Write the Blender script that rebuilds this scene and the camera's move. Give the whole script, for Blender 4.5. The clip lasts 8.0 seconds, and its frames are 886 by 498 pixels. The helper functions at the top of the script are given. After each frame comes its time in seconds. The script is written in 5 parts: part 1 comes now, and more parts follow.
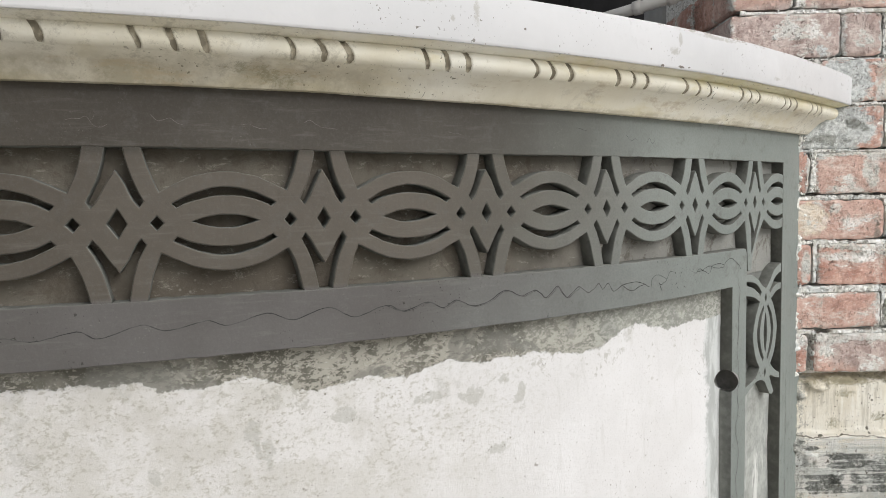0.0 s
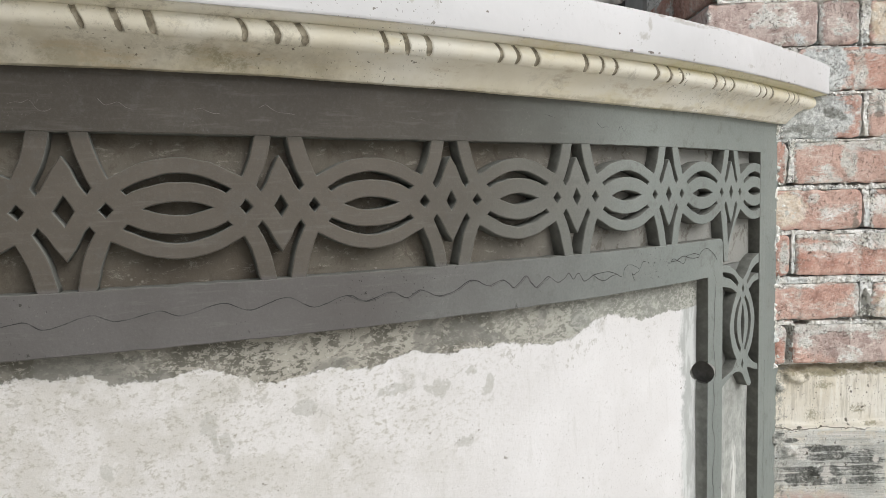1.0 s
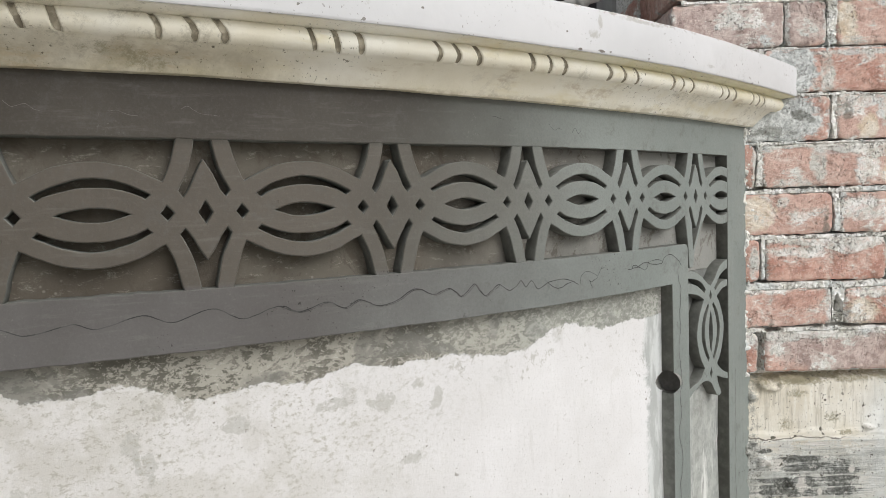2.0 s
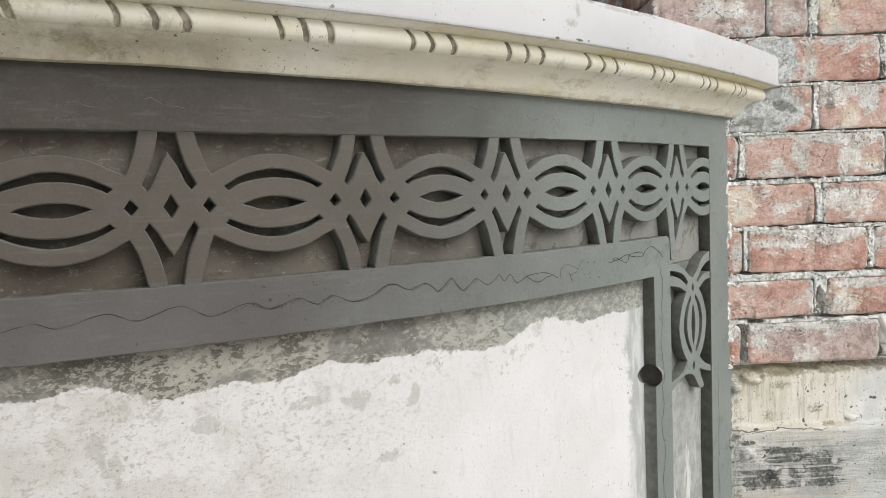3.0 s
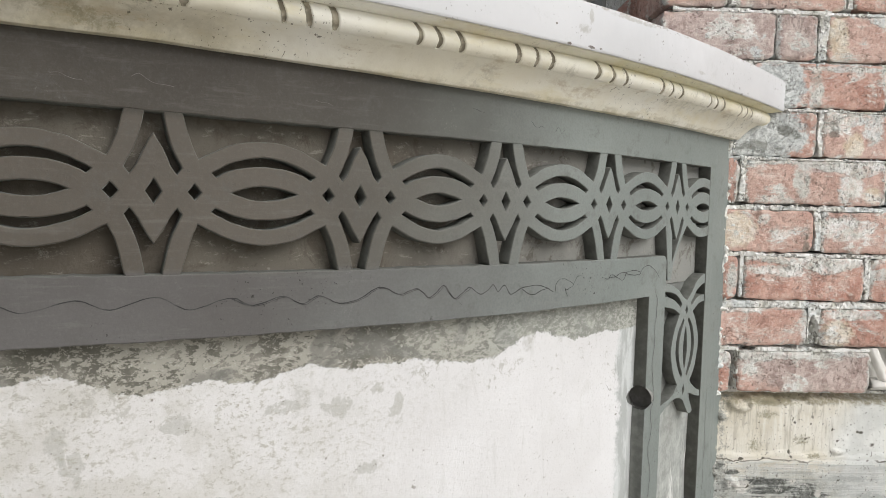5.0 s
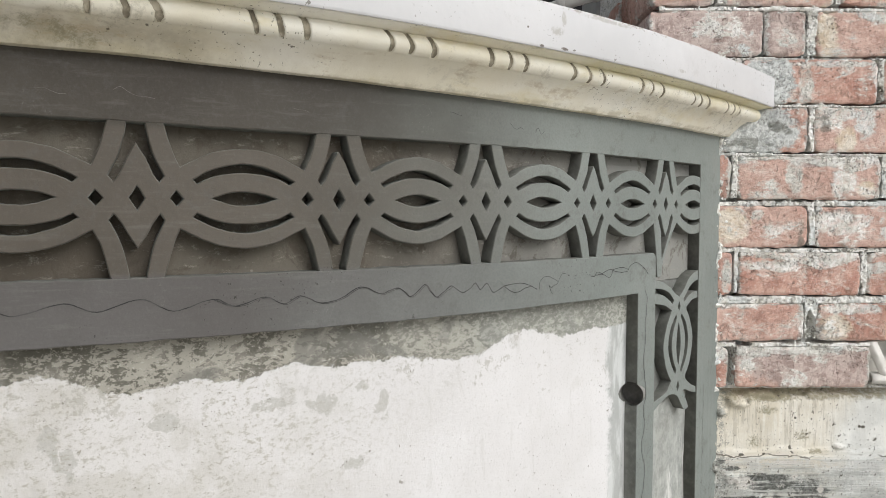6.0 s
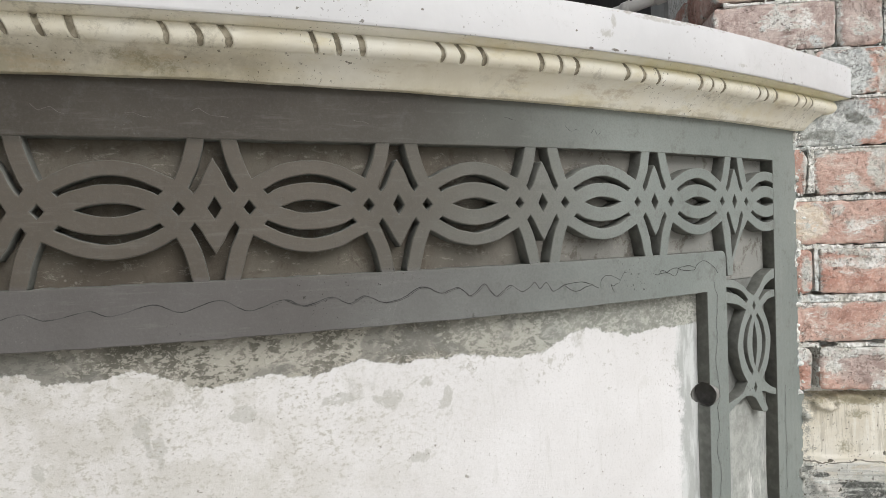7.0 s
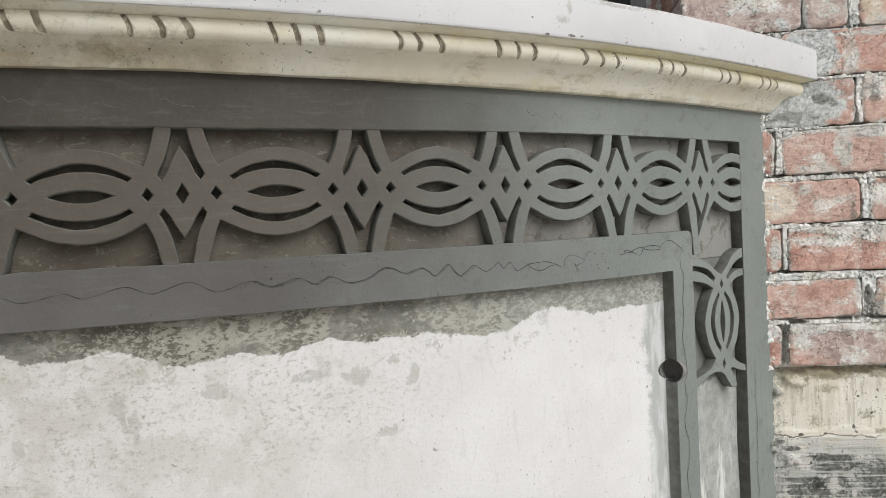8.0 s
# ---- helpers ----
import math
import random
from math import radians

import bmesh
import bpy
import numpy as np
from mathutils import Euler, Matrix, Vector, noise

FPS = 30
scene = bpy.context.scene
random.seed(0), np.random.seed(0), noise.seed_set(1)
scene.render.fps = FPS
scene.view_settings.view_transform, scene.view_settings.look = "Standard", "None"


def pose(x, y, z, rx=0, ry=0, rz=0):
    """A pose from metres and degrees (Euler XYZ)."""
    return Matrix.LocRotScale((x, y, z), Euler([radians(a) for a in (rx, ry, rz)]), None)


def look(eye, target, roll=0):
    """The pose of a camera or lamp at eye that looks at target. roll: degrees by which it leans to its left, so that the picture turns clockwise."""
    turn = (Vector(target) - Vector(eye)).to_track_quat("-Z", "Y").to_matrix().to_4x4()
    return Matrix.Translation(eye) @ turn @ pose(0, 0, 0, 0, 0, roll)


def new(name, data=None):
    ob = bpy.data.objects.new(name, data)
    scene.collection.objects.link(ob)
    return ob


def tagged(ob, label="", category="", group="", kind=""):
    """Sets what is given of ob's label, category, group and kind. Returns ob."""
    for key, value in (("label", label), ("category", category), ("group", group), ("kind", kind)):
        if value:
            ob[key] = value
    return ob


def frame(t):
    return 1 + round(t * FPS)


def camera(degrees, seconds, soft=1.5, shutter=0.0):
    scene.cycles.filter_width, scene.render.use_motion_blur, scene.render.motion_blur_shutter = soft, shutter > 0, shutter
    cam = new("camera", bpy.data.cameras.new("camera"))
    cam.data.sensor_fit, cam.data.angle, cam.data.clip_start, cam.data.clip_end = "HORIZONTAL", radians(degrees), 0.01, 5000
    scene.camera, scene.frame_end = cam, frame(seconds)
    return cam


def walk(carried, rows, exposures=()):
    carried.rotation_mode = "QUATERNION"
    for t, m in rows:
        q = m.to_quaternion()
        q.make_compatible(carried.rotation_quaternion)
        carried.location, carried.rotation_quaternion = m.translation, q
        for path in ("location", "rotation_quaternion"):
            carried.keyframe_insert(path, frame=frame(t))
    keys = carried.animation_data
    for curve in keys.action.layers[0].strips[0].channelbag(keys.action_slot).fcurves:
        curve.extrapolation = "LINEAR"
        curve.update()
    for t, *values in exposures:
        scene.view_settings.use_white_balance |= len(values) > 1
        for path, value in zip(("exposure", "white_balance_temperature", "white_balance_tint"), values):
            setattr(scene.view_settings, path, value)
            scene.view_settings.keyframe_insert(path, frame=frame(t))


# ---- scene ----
cam = camera(64.8, 8.0, 0.45)
PATH = [
    (0, (0.0138, -0.0320, 1.2006), (-0.0086, 1.6937, 1.0735), -1.2),
    (0.5, (0.0285, -0.0303, 1.1946), (0.0346, 1.6945, 1.0570), -1.2),
    (1, (0.0476, -0.0147, 1.1885), (0.0424, 1.7101, 1.0544), -1.4),
    (1.5, (0.0813, 0.0095, 1.1833), (0.0666, 1.7369, 1.0795), -1.1),
    (1.7, (0.0934, 0.0158, 1.1816), (0.0896, 1.7423, 1.0709), -1.4),
    (2.8, (0.1228, 0.0320, 1.1773), (0.1488, 1.7594, 1.0864), -2.5),
    (3, (0.1228, 0.0381, 1.1781), (0.1618, 1.7637, 1.0544), -2.3),
    (3.5, (0.1211, 0.0562, 1.1712), (0.1990, 1.7776, 1.0120), -1.6),
    (4, (0.1116, 0.0718, 1.1729), (0.2145, 1.7931, 1.0293), -0.8),
    (4.5, (0.1047, 0.0779, 1.1747), (0.1912, 1.8001, 1.0415), 0.7),
    (4.7, (0.1061, 0.0772, 1.1747), (0.1908, 1.8006, 1.0502), 1.2),
    (5.8, (0.1487, 0.0551, 1.1690), (0.1939, 1.7828, 1.0911), 0.7),
    (6, (0.1600, 0.0493, 1.1660), (0.1842, 1.7767, 1.0787), 0),
    (6.5, (0.1842, 0.0337, 1.1556), (0.0623, 1.7585, 1.0804), -1.6),
    (7, (0.1964, 0.0173, 1.1479), (0.0043, 1.7361, 1.1055), -1.9),
    (7.5, (0.2284, 0.0052, 1.1427), (0.0285, 1.7231, 1.0813), -2.2),
    (8, (0.2483, -0.0086, 1.1340), (0.0467, 1.7084, 1.0717), -2.8),
]
walk(cam, [(t, look(eye, target, roll)) for t, eye, target, roll in PATH], [(0, -0.07), (0.5, -0.08), (1.5, -0.11), (3, -0.10), (3.5, -0.22), (4, -0.24), (4.5, -0.14), (6, -0.10), (7.5, -0.12), (8, -0.20)])

# ---- light ----
SUN_EL, SUN_AZ = 40.0, 131.0          # degrees; azimuth clockwise from +y
world = bpy.data.worlds.new("overcast_sky")
scene.world = world
world.use_nodes = True
wn = world.node_tree
sky = wn.nodes.new("ShaderNodeTexSky")
sky.sky_type = "NISHITA"
sky.sun_disc = False
sky.sun_elevation = radians(SUN_EL)
sky.sun_rotation = radians(SUN_AZ)
sky.dust_density = 3.0
hsv = wn.nodes.new("ShaderNodeHueSaturation")
hsv.inputs["Saturation"].default_value = 0.18
wn.links.new(sky.outputs[0], hsv.inputs["Color"])
wn.links.new(hsv.outputs[0], wn.nodes["Background"].inputs["Color"])
wn.nodes["Background"].inputs["Strength"].default_value = 0.124

sun = new("sun", bpy.data.lights.new("sun", "SUN"))
sun.data.energy = 1.88
sun.data.angle = radians(42)
sun.data.color = (1.0, 0.99, 0.975)
sd = Vector((math.sin(radians(SUN_AZ)) * math.cos(radians(SUN_EL)), math.cos(radians(SUN_AZ)) * math.cos(radians(SUN_EL)), math.sin(radians(SUN_EL))))
sun.matrix_world = look(tuple(sd * 8), (0, 0, 0))


# ---- materials ----
class Nodes:
    """Small helper to chain shader nodes."""

    def __init__(self, name, rough=0.85):
        self.mat = bpy.data.materials.new(name)
        self.mat.use_nodes = True
        self.t = self.mat.node_tree
        self.bsdf = self.t.nodes["Principled BSDF"]
        self.bsdf.inputs["Roughness"].default_value = rough
        self.bsdf.inputs["Specular IOR Level"].default_value = 0.3
        self.co = self.t.nodes.new("ShaderNodeTexCoord").outputs["Object"]
        self.sep = None
        self.tilted = self.stretch(1, 1, 1)

    def put(self, sock, value):
        if hasattr(value, "is_linked"):
            self.t.links.new(value, sock)
        elif isinstance(value, tuple) and len(value) == 3 and sock.type == "RGBA":
            sock.default_value = (*value, 1)
        else:
            sock.default_value = value

    def xyz(self, i):
        if self.sep is None:
            self.sep = self.t.nodes.new("ShaderNodeSeparateXYZ")
            self.t.links.new(self.co, self.sep.inputs[0])
        return self.sep.outputs[i]

    def stretch(self, sx, sy, sz, add=None):
        n = self.t.nodes.new("ShaderNodeMapping")
        n.inputs["Scale"].default_value = (sx, sy, sz)
        n.inputs["Rotation"].default_value = (0.62, 0.41, 0.83)     # keeps the noise lattice off the walls' planes
        self.t.links.new(self.co, n.inputs["Vector"])
        if add is not None:
            c = self.t.nodes.new("ShaderNodeCombineXYZ")
            for k in range(3):
                self.t.links.new(add, c.inputs[k])
            self.t.links.new(c.outputs[0], n.inputs["Location"])
        return n.outputs[0]

    def noise(self, scale, detail=4.0, rough=0.55, distort=0.0, co=None):
        n = self.t.nodes.new("ShaderNodeTexNoise")
        n.inputs["Scale"].default_value = scale
        n.inputs["Detail"].default_value = detail
        n.inputs["Roughness"].default_value = rough
        n.inputs["Distortion"].default_value = distort
        self.t.links.new(co if co is not None else self.tilted, n.inputs["Vector"])
        return n.outputs["Fac"]

    def cells(self, scale, co=None):
        n = self.t.nodes.new("ShaderNodeTexVoronoi")
        n.inputs["Scale"].default_value = scale
        self.t.links.new(co if co is not None else self.tilted, n.inputs["Vector"])
        return n.outputs["Distance"]

    def specks(self, scale, thr, co=None):
        """Small ragged pits: 1 in the pit."""
        return self.step(self.noise(scale, 3, 0.6, 0.0, co), thr, thr + 0.03)

    def step(self, value, lo, hi, a=0.0, b=1.0):
        n = self.t.nodes.new("ShaderNodeMapRange")
        n.interpolation_type = "SMOOTHSTEP"
        for sock, v in zip(("Value", "From Min", "From Max", "To Min", "To Max"), (value, lo, hi, a, b)):
            self.put(n.inputs[sock], v)
        return n.outputs["Result"]

    def math(self, op, a, b=0.0):
        n = self.t.nodes.new("ShaderNodeMath")
        n.operation = op
        self.put(n.inputs[0], a)
        self.put(n.inputs[1], b)
        return n.outputs[0]

    def mix(self, fac, a, b):
        n = self.t.nodes.new("ShaderNodeMix")
        n.data_type = "RGBA"
        self.put(n.inputs["Factor"], fac)
        self.put(n.inputs["A"], a)
        self.put(n.inputs["B"], b)
        return n.outputs["Result"]

    def pos(self, i):
        sep = self.t.nodes.new("ShaderNodeSeparateXYZ")
        self.t.links.new(self.t.nodes.new("ShaderNodeNewGeometry").outputs["Position"], sep.inputs[0])
        return sep.outputs[i]

    def along(self, value, pts, lo, hi):
        """A height that follows the points (place, height) along value; lo and hi bound the heights."""
        a, b = pts[0][0], pts[-1][0]
        n = self.t.nodes.new("ShaderNodeValToRGB")
        self.t.links.new(self.step_linear(value, a, b), n.inputs[0])
        e = n.color_ramp.elements
        while len(e) < len(pts):
            e.new(0.5)
        for el, (x, z) in zip(e, pts):
            el.position = (x - a) / (b - a)
            el.color = (*[(z - lo) / (hi - lo)] * 3, 1)
        return self.step_linear(n.outputs[0], 0.0, 1.0, lo, hi)

    def step_linear(self, value, lo, hi, a=0.0, b=1.0):
        out = self.step(value, lo, hi, a, b)
        out.node.interpolation_type = "LINEAR"
        return out

    def blots(self, spots, x, z):
        """Distance into the nearest of several oval spots (x, z, half width, half height): 0 in the middle, 1 on the rim."""
        best = None
        for px, pz, rx, rz in spots:
            u = self.math("MULTIPLY", self.math("SUBTRACT", x, px), 1 / rx)
            v = self.math("MULTIPLY", self.math("SUBTRACT", z, pz), 1 / rz)
            d = self.math("ADD", self.math("MULTIPLY", u, u), self.math("MULTIPLY", v, v))
            best = d if best is None else self.math("MINIMUM", best, d)
        return best

    def random(self):
        return self.t.nodes.new("ShaderNodeObjectInfo").outputs["Random"]

    def bump(self, height, strength=0.4, distance=0.002):
        n = self.t.nodes.new("ShaderNodeBump")
        n.inputs["Strength"].default_value = strength
        n.inputs["Distance"].default_value = distance
        self.t.links.new(height, n.inputs["Height"])
        if self.bsdf.inputs["Normal"].is_linked:
            self.t.links.new(self.bsdf.inputs["Normal"].links[0].from_socket, n.inputs["Normal"])
        self.t.links.new(n.outputs[0], self.bsdf.inputs["Normal"])

    def done(self, colour):
        self.put(self.bsdf.inputs["Base Color"], colour)
        return self.mat


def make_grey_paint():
    """Thin grey wash on cement; towards the middle of the bow shade is painted in, browner and darker."""
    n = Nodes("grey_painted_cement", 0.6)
    lit = n.mix(n.step(n.noise(3.5, 5), 0.35, 0.7), (0.197, 0.222, 0.209), (0.236, 0.261, 0.246))
    shaded = n.mix(n.step(n.noise(5, 5), 0.35, 0.7), (0.077, 0.066, 0.053), (0.103, 0.090, 0.074))
    # the rail under the cornice carries the deepest painted shade
    shaded = n.mix(n.step(n.math("ADD", n.xyz(2), n.math("MULTIPLY", n.noise(20, 4), 0.006)), 1.250, 1.257, 0, 0.8), shaded, n.mix(n.step(n.noise(7, 5), 0.36, 0.66), (0.049, 0.043, 0.035), (0.064, 0.057, 0.047)))
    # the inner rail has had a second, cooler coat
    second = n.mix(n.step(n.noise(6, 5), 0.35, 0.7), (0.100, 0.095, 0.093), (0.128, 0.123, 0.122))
    shaded = n.mix(n.step(n.math("ADD", n.xyz(2), n.math("MULTIPLY", n.noise(20, 4), 0.01)), 1.114, 1.106, 0, 0.85), shaded, second)
    # painted shade fades out along the wall into the full grey tone
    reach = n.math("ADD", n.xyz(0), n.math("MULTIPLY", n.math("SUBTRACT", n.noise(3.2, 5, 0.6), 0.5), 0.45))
    col = n.mix(n.step(reach, -0.08, 0.52), shaded, lit)
    brush = n.noise(60, 5, 0.7, 0.2, n.stretch(0.25, 0.25, 2.2))
    col = n.mix(n.step(brush, 0.52, 0.74, 0, 0.15), col, (0.26, 0.258, 0.236))
    col = n.mix(n.step(n.noise(34, 7, 0.78), 0.53, 0.66, 0, 0.35), col, (0.10, 0.098, 0.09))
    col = n.mix(n.step(n.noise(330, 3, 0.7), 0.44, 0.60, 0, 0.14), col, (0.08, 0.08, 0.074))
    col = n.mix(n.step(n.noise(270, 3, 0.7), 0.53, 0.64, 0, 0.03), col, (0.33, 0.335, 0.31))
    chalk = n.math("MULTIPLY", n.step(n.noise(210, 3, 0.8), 0.60, 0.68), n.step(n.noise(12, 4), 0.54, 0.68))
    col = n.mix(n.math("MULTIPLY", chalk, 0.14), col, (0.42, 0.41, 0.375))
    pits = n.math("MULTIPLY", n.math("MAXIMUM", n.specks(150, 0.67), n.specks(300, 0.655)), n.step(n.noise(9, 2), 0.48, 0.60))
    pits = n.math("MULTIPLY", pits, n.step(n.xyz(2), 1.112, 1.104, 0.12, 1.0))      # grit showing in the inner rail
    col = n.mix(n.math("MULTIPLY", pits, 0.9), col, (0.04, 0.038, 0.034))
    n.bump(n.noise(150, 5, 0.7), 0.35, 0.0012)
    n.bump(n.math("SUBTRACT", 1.0, pits), 0.6, 0.002)
    n.bump(n.noise(22, 3), 0.35, 0.003)
    return n.done(col)


def make_cement(name, white=False):
    """Bare cement of the recesses, with brown dirt, a few lime streaks and recess shade put into its tone."""
    n = Nodes(name, 0.92)
    # dark base carries painted recess shade, less of it towards the right
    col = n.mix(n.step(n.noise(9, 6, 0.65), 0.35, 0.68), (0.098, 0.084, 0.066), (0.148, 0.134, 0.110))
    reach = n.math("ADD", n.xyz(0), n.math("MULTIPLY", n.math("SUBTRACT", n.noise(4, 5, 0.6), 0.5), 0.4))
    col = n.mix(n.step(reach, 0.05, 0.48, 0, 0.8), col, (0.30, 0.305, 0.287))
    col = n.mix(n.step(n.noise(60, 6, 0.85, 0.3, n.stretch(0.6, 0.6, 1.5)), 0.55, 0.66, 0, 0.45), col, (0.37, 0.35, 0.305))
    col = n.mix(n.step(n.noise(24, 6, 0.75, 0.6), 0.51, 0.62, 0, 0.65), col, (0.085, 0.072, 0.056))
    flecks = n.math("MULTIPLY", n.step(n.cells(95), 0.20, 0.06), n.step(n.noise(10, 3), 0.52, 0.62))
    col = n.mix(n.math("MULTIPLY", flecks, 0.25), col, (0.50, 0.48, 0.43))
    if white:
        streak = n.noise(22, 6, 0.65, 0.4, n.stretch(1.6, 1.6, 0.35))
        # darker behind the upright fret, down to a slanting ragged line
        slant = n.math("ADD", n.math("SUBTRACT", n.xyz(2), n.math("MULTIPLY", n.math("SUBTRACT", n.xyz(0), 0.57), 0.30)), n.math("MULTIPLY", n.math("SUBTRACT", n.noise(30, 5), 0.5), 0.03))
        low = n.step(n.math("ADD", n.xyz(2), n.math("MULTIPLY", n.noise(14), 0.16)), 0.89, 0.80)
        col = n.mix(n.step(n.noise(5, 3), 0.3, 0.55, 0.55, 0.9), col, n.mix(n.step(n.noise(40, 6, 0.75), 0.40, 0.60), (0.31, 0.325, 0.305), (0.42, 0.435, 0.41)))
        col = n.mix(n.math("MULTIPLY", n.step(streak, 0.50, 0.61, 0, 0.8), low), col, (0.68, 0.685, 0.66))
        col = n.mix(n.step(slant, 0.848, 0.854, 0, 0.7), col, (0.105, 0.108, 0.10))
    n.bump(n.noise(120, 6, 0.75), 0.6, 0.0025)
    return n.done(col)


# where the limewash ends below the rail: place along x, height
WASH_LINE = [(-0.379, 1.0192), (-0.309, 1.0152), (-0.292, 1.0034), (-0.239, 1.0068), (-0.219, 1.012), (-0.182, 0.9999), (-0.155, 0.9881), (-0.127, 0.9891), (-0.092, 0.9949), (-0.037, 0.9869), (-0.011, 0.9999), (0.009, 1.0025), (0.049, 0.9922), (0.108, 0.9962), (0.188, 0.982), (0.222, 0.9865), (0.246, 0.9985), (0.270, 1.0085), (0.299, 1.0058), (0.341, 0.9906), (0.386, 0.9962), (0.423, 0.9946)]
PATCHES = [(-0.112, 0.953, 0.016, 0.009), (0.036, 0.9516, 0.015, 0.013), (0.100, 0.9407, 0.008, 0.015), (0.080, 0.965, 0.008, 0.006), (0.071, 0.8775, 0.012, 0.007), (-0.020, 0.958, 0.014, 0.007),
           (-0.207, 0.945, 0.009, 0.018), (-0.196, 0.920, 0.010, 0.018), (-0.30, 0.915, 0.012, 0.010)]


def make_whitewash():
    """Worn limewash over grey cement: the wash stops in a ragged edge below the rail and beside the stile."""
    n = Nodes("worn_whitewash", 0.88)
    fine = n.noise(75, 6, 0.8)
    grit = n.noise(230, 4, 0.8)
    line = n.along(n.xyz(0), WASH_LINE, 0.95, 1.05)
    edge = n.math("ADD", n.math("SUBTRACT", n.xyz(2), n.math("SUBTRACT", line, 1.0)), n.math("MULTIPLY", n.math("SUBTRACT", n.noise(30, 6, 0.65, 0.3), 0.5), 0.017))
    edge = n.math("ADD", edge, n.math("MULTIPLY", n.math("SUBTRACT", fine, 0.5), 0.020))
    bare_top = n.step(edge, 0.9985, 1.0010)
    side = n.math("ADD", n.xyz(0), n.math("MULTIPLY", n.math("SUBTRACT", n.noise(13, 6, 0.6), 0.5), 0.05))
    bare_side = n.step(n.math("ADD", side, n.math("MULTIPLY", n.math("SUBTRACT", fine, 0.5), 0.03)), 0.426, 0.436, 0, 0.75)
    # cement laid bare, flecked with remains of lime
    cement = n.mix(n.step(n.noise(20, 6, 0.7), 0.40, 0.62), (0.130, 0.125, 0.104), (0.26, 0.25, 0.218))
    lace = n.noise(135, 6, 0.75, 0.2, n.stretch(0.7, 0.7, 1.25))
    cement = n.mix(n.step(n.math("ADD", lace, n.math("MULTIPLY", n.math("SUBTRACT", n.noise(13, 5), 0.5), 0.50)), 0.512, 0.540, 0, 0.8), cement, (0.40, 0.385, 0.335))
    cement = n.mix(n.step(grit, 0.58, 0.63, 0, 0.5), cement, (0.60, 0.58, 0.53))
    cement = n.mix(n.step(n.noise(11, 5, 0.6, 0.5), 0.54, 0.60, 0, 0.7), cement, (0.19, 0.188, 0.17))
    cement = n.mix(n.step(n.math("ADD", n.xyz(0), n.math("MULTIPLY", n.noise(6, 4), 0.3)), 0.16, 0.46, 0, 0.55), cement, n.mix(n.step(lace, 0.42, 0.58), (0.30, 0.315, 0.285), (0.46, 0.475, 0.44)))
    wash = n.mix(n.step(n.noise(4, 5), 0.35, 0.7), (0.64, 0.632, 0.628), (0.72, 0.716, 0.72))
    # greyer towards the middle of the bow
    thin = n.step(n.math("ADD", n.xyz(0), n.math("MULTIPLY", n.math("SUBTRACT", n.noise(5, 5, 0.6), 0.5), 0.5)), 0.20, -0.25, 0, 0.8)
    wash = n.mix(thin, wash, n.mix(n.step(n.noise(17, 6, 0.7), 0.40, 0.60), (0.52, 0.505, 0.465), (0.63, 0.618, 0.60)))
    wash = n.mix(n.step(n.noise(21, 6, 0.75), 0.54, 0.74, 0, 0.4), wash, (0.57, 0.565, 0.54))
    # thin grey islands where the wash has rubbed off, more of them near the ragged edge
    near = n.step(edge, 0.86, 0.99, -0.05, 0.055)
    isle = n.math("ADD", n.math("ADD", n.noise(12, 4, 0.55, 0.8), near), n.math("MULTIPLY", n.math("SUBTRACT", fine, 0.5), 0.10))
    wash = n.mix(n.math("MULTIPLY", n.step(isle, 0.645, 0.70), n.step(grit, 0.42, 0.56, 0.10, 0.45)), wash, (0.40, 0.397, 0.365))
    flake = n.math("ADD", n.math("ADD", fine, near), n.math("MULTIPLY", n.math("SUBTRACT", n.noise(9, 3), 0.5), 0.35))
    wash = n.mix(n.step(flake, 0.64, 0.675, 0, 0.6), wash, (0.40, 0.39, 0.35))
    # larger rubbed patches: place along x, height, half width, half height
    ragged = n.math("ADD", n.math("MULTIPLY", n.math("SUBTRACT", n.noise(42, 5, 0.65, 1.0), 0.5), 8.0), n.math("MULTIPLY", n.math("SUBTRACT", fine, 0.5), 4.0))
    worn = n.step(grit, 0.36, 0.58, 0.45, 0.72)
    for px, pz, rx, rz in PATCHES:
        u = n.math("DIVIDE", n.math("SUBTRACT", n.xyz(0), px), rx)
        v = n.math("DIVIDE", n.math("SUBTRACT", n.xyz(2), pz), rz)
        blot = n.math("ADD", n.math("ADD", n.math("MULTIPLY", u, u), n.math("MULTIPLY", v, v)), ragged)
        wash = n.mix(n.math("MULTIPLY", n.step(blot, 1.05, 0.5), worn), wash, (0.42, 0.418, 0.385))
    drag = n.noise(34, 5, 0.7, 0.3, n.stretch(1.4, 1.4, 0.28))
    wash = n.mix(n.step(drag, 0.57, 0.70, 0, 0.35), wash, (0.52, 0.513, 0.49))
    pits = n.math("MAXIMUM", n.math("MULTIPLY", n.specks(120, 0.675), n.step(n.noise(8, 3), 0.48, 0.58)), n.math("MULTIPLY", n.specks(220, 0.67), n.step(n.noise(6, 3), 0.45, 0.6)))
    wash = n.mix(n.math("MULTIPLY", pits, 0.85), wash, (0.20, 0.185, 0.155))
    # fine brown-grey flecks dragged along the upper part, fading towards the stile
    drift = n.noise(150, 5, 0.85, 0.0, n.stretch(0.75, 0.75, 1.15))
    zone = n.math("MULTIPLY", n.step(n.xyz(0), 0.22, -0.06), n.step(n.xyz(2), 0.80, 0.90))
    zone = n.math("MULTIPLY", zone, n.step(n.noise(7, 4, 0.6), 0.34, 0.54, 0.35, 1.0))
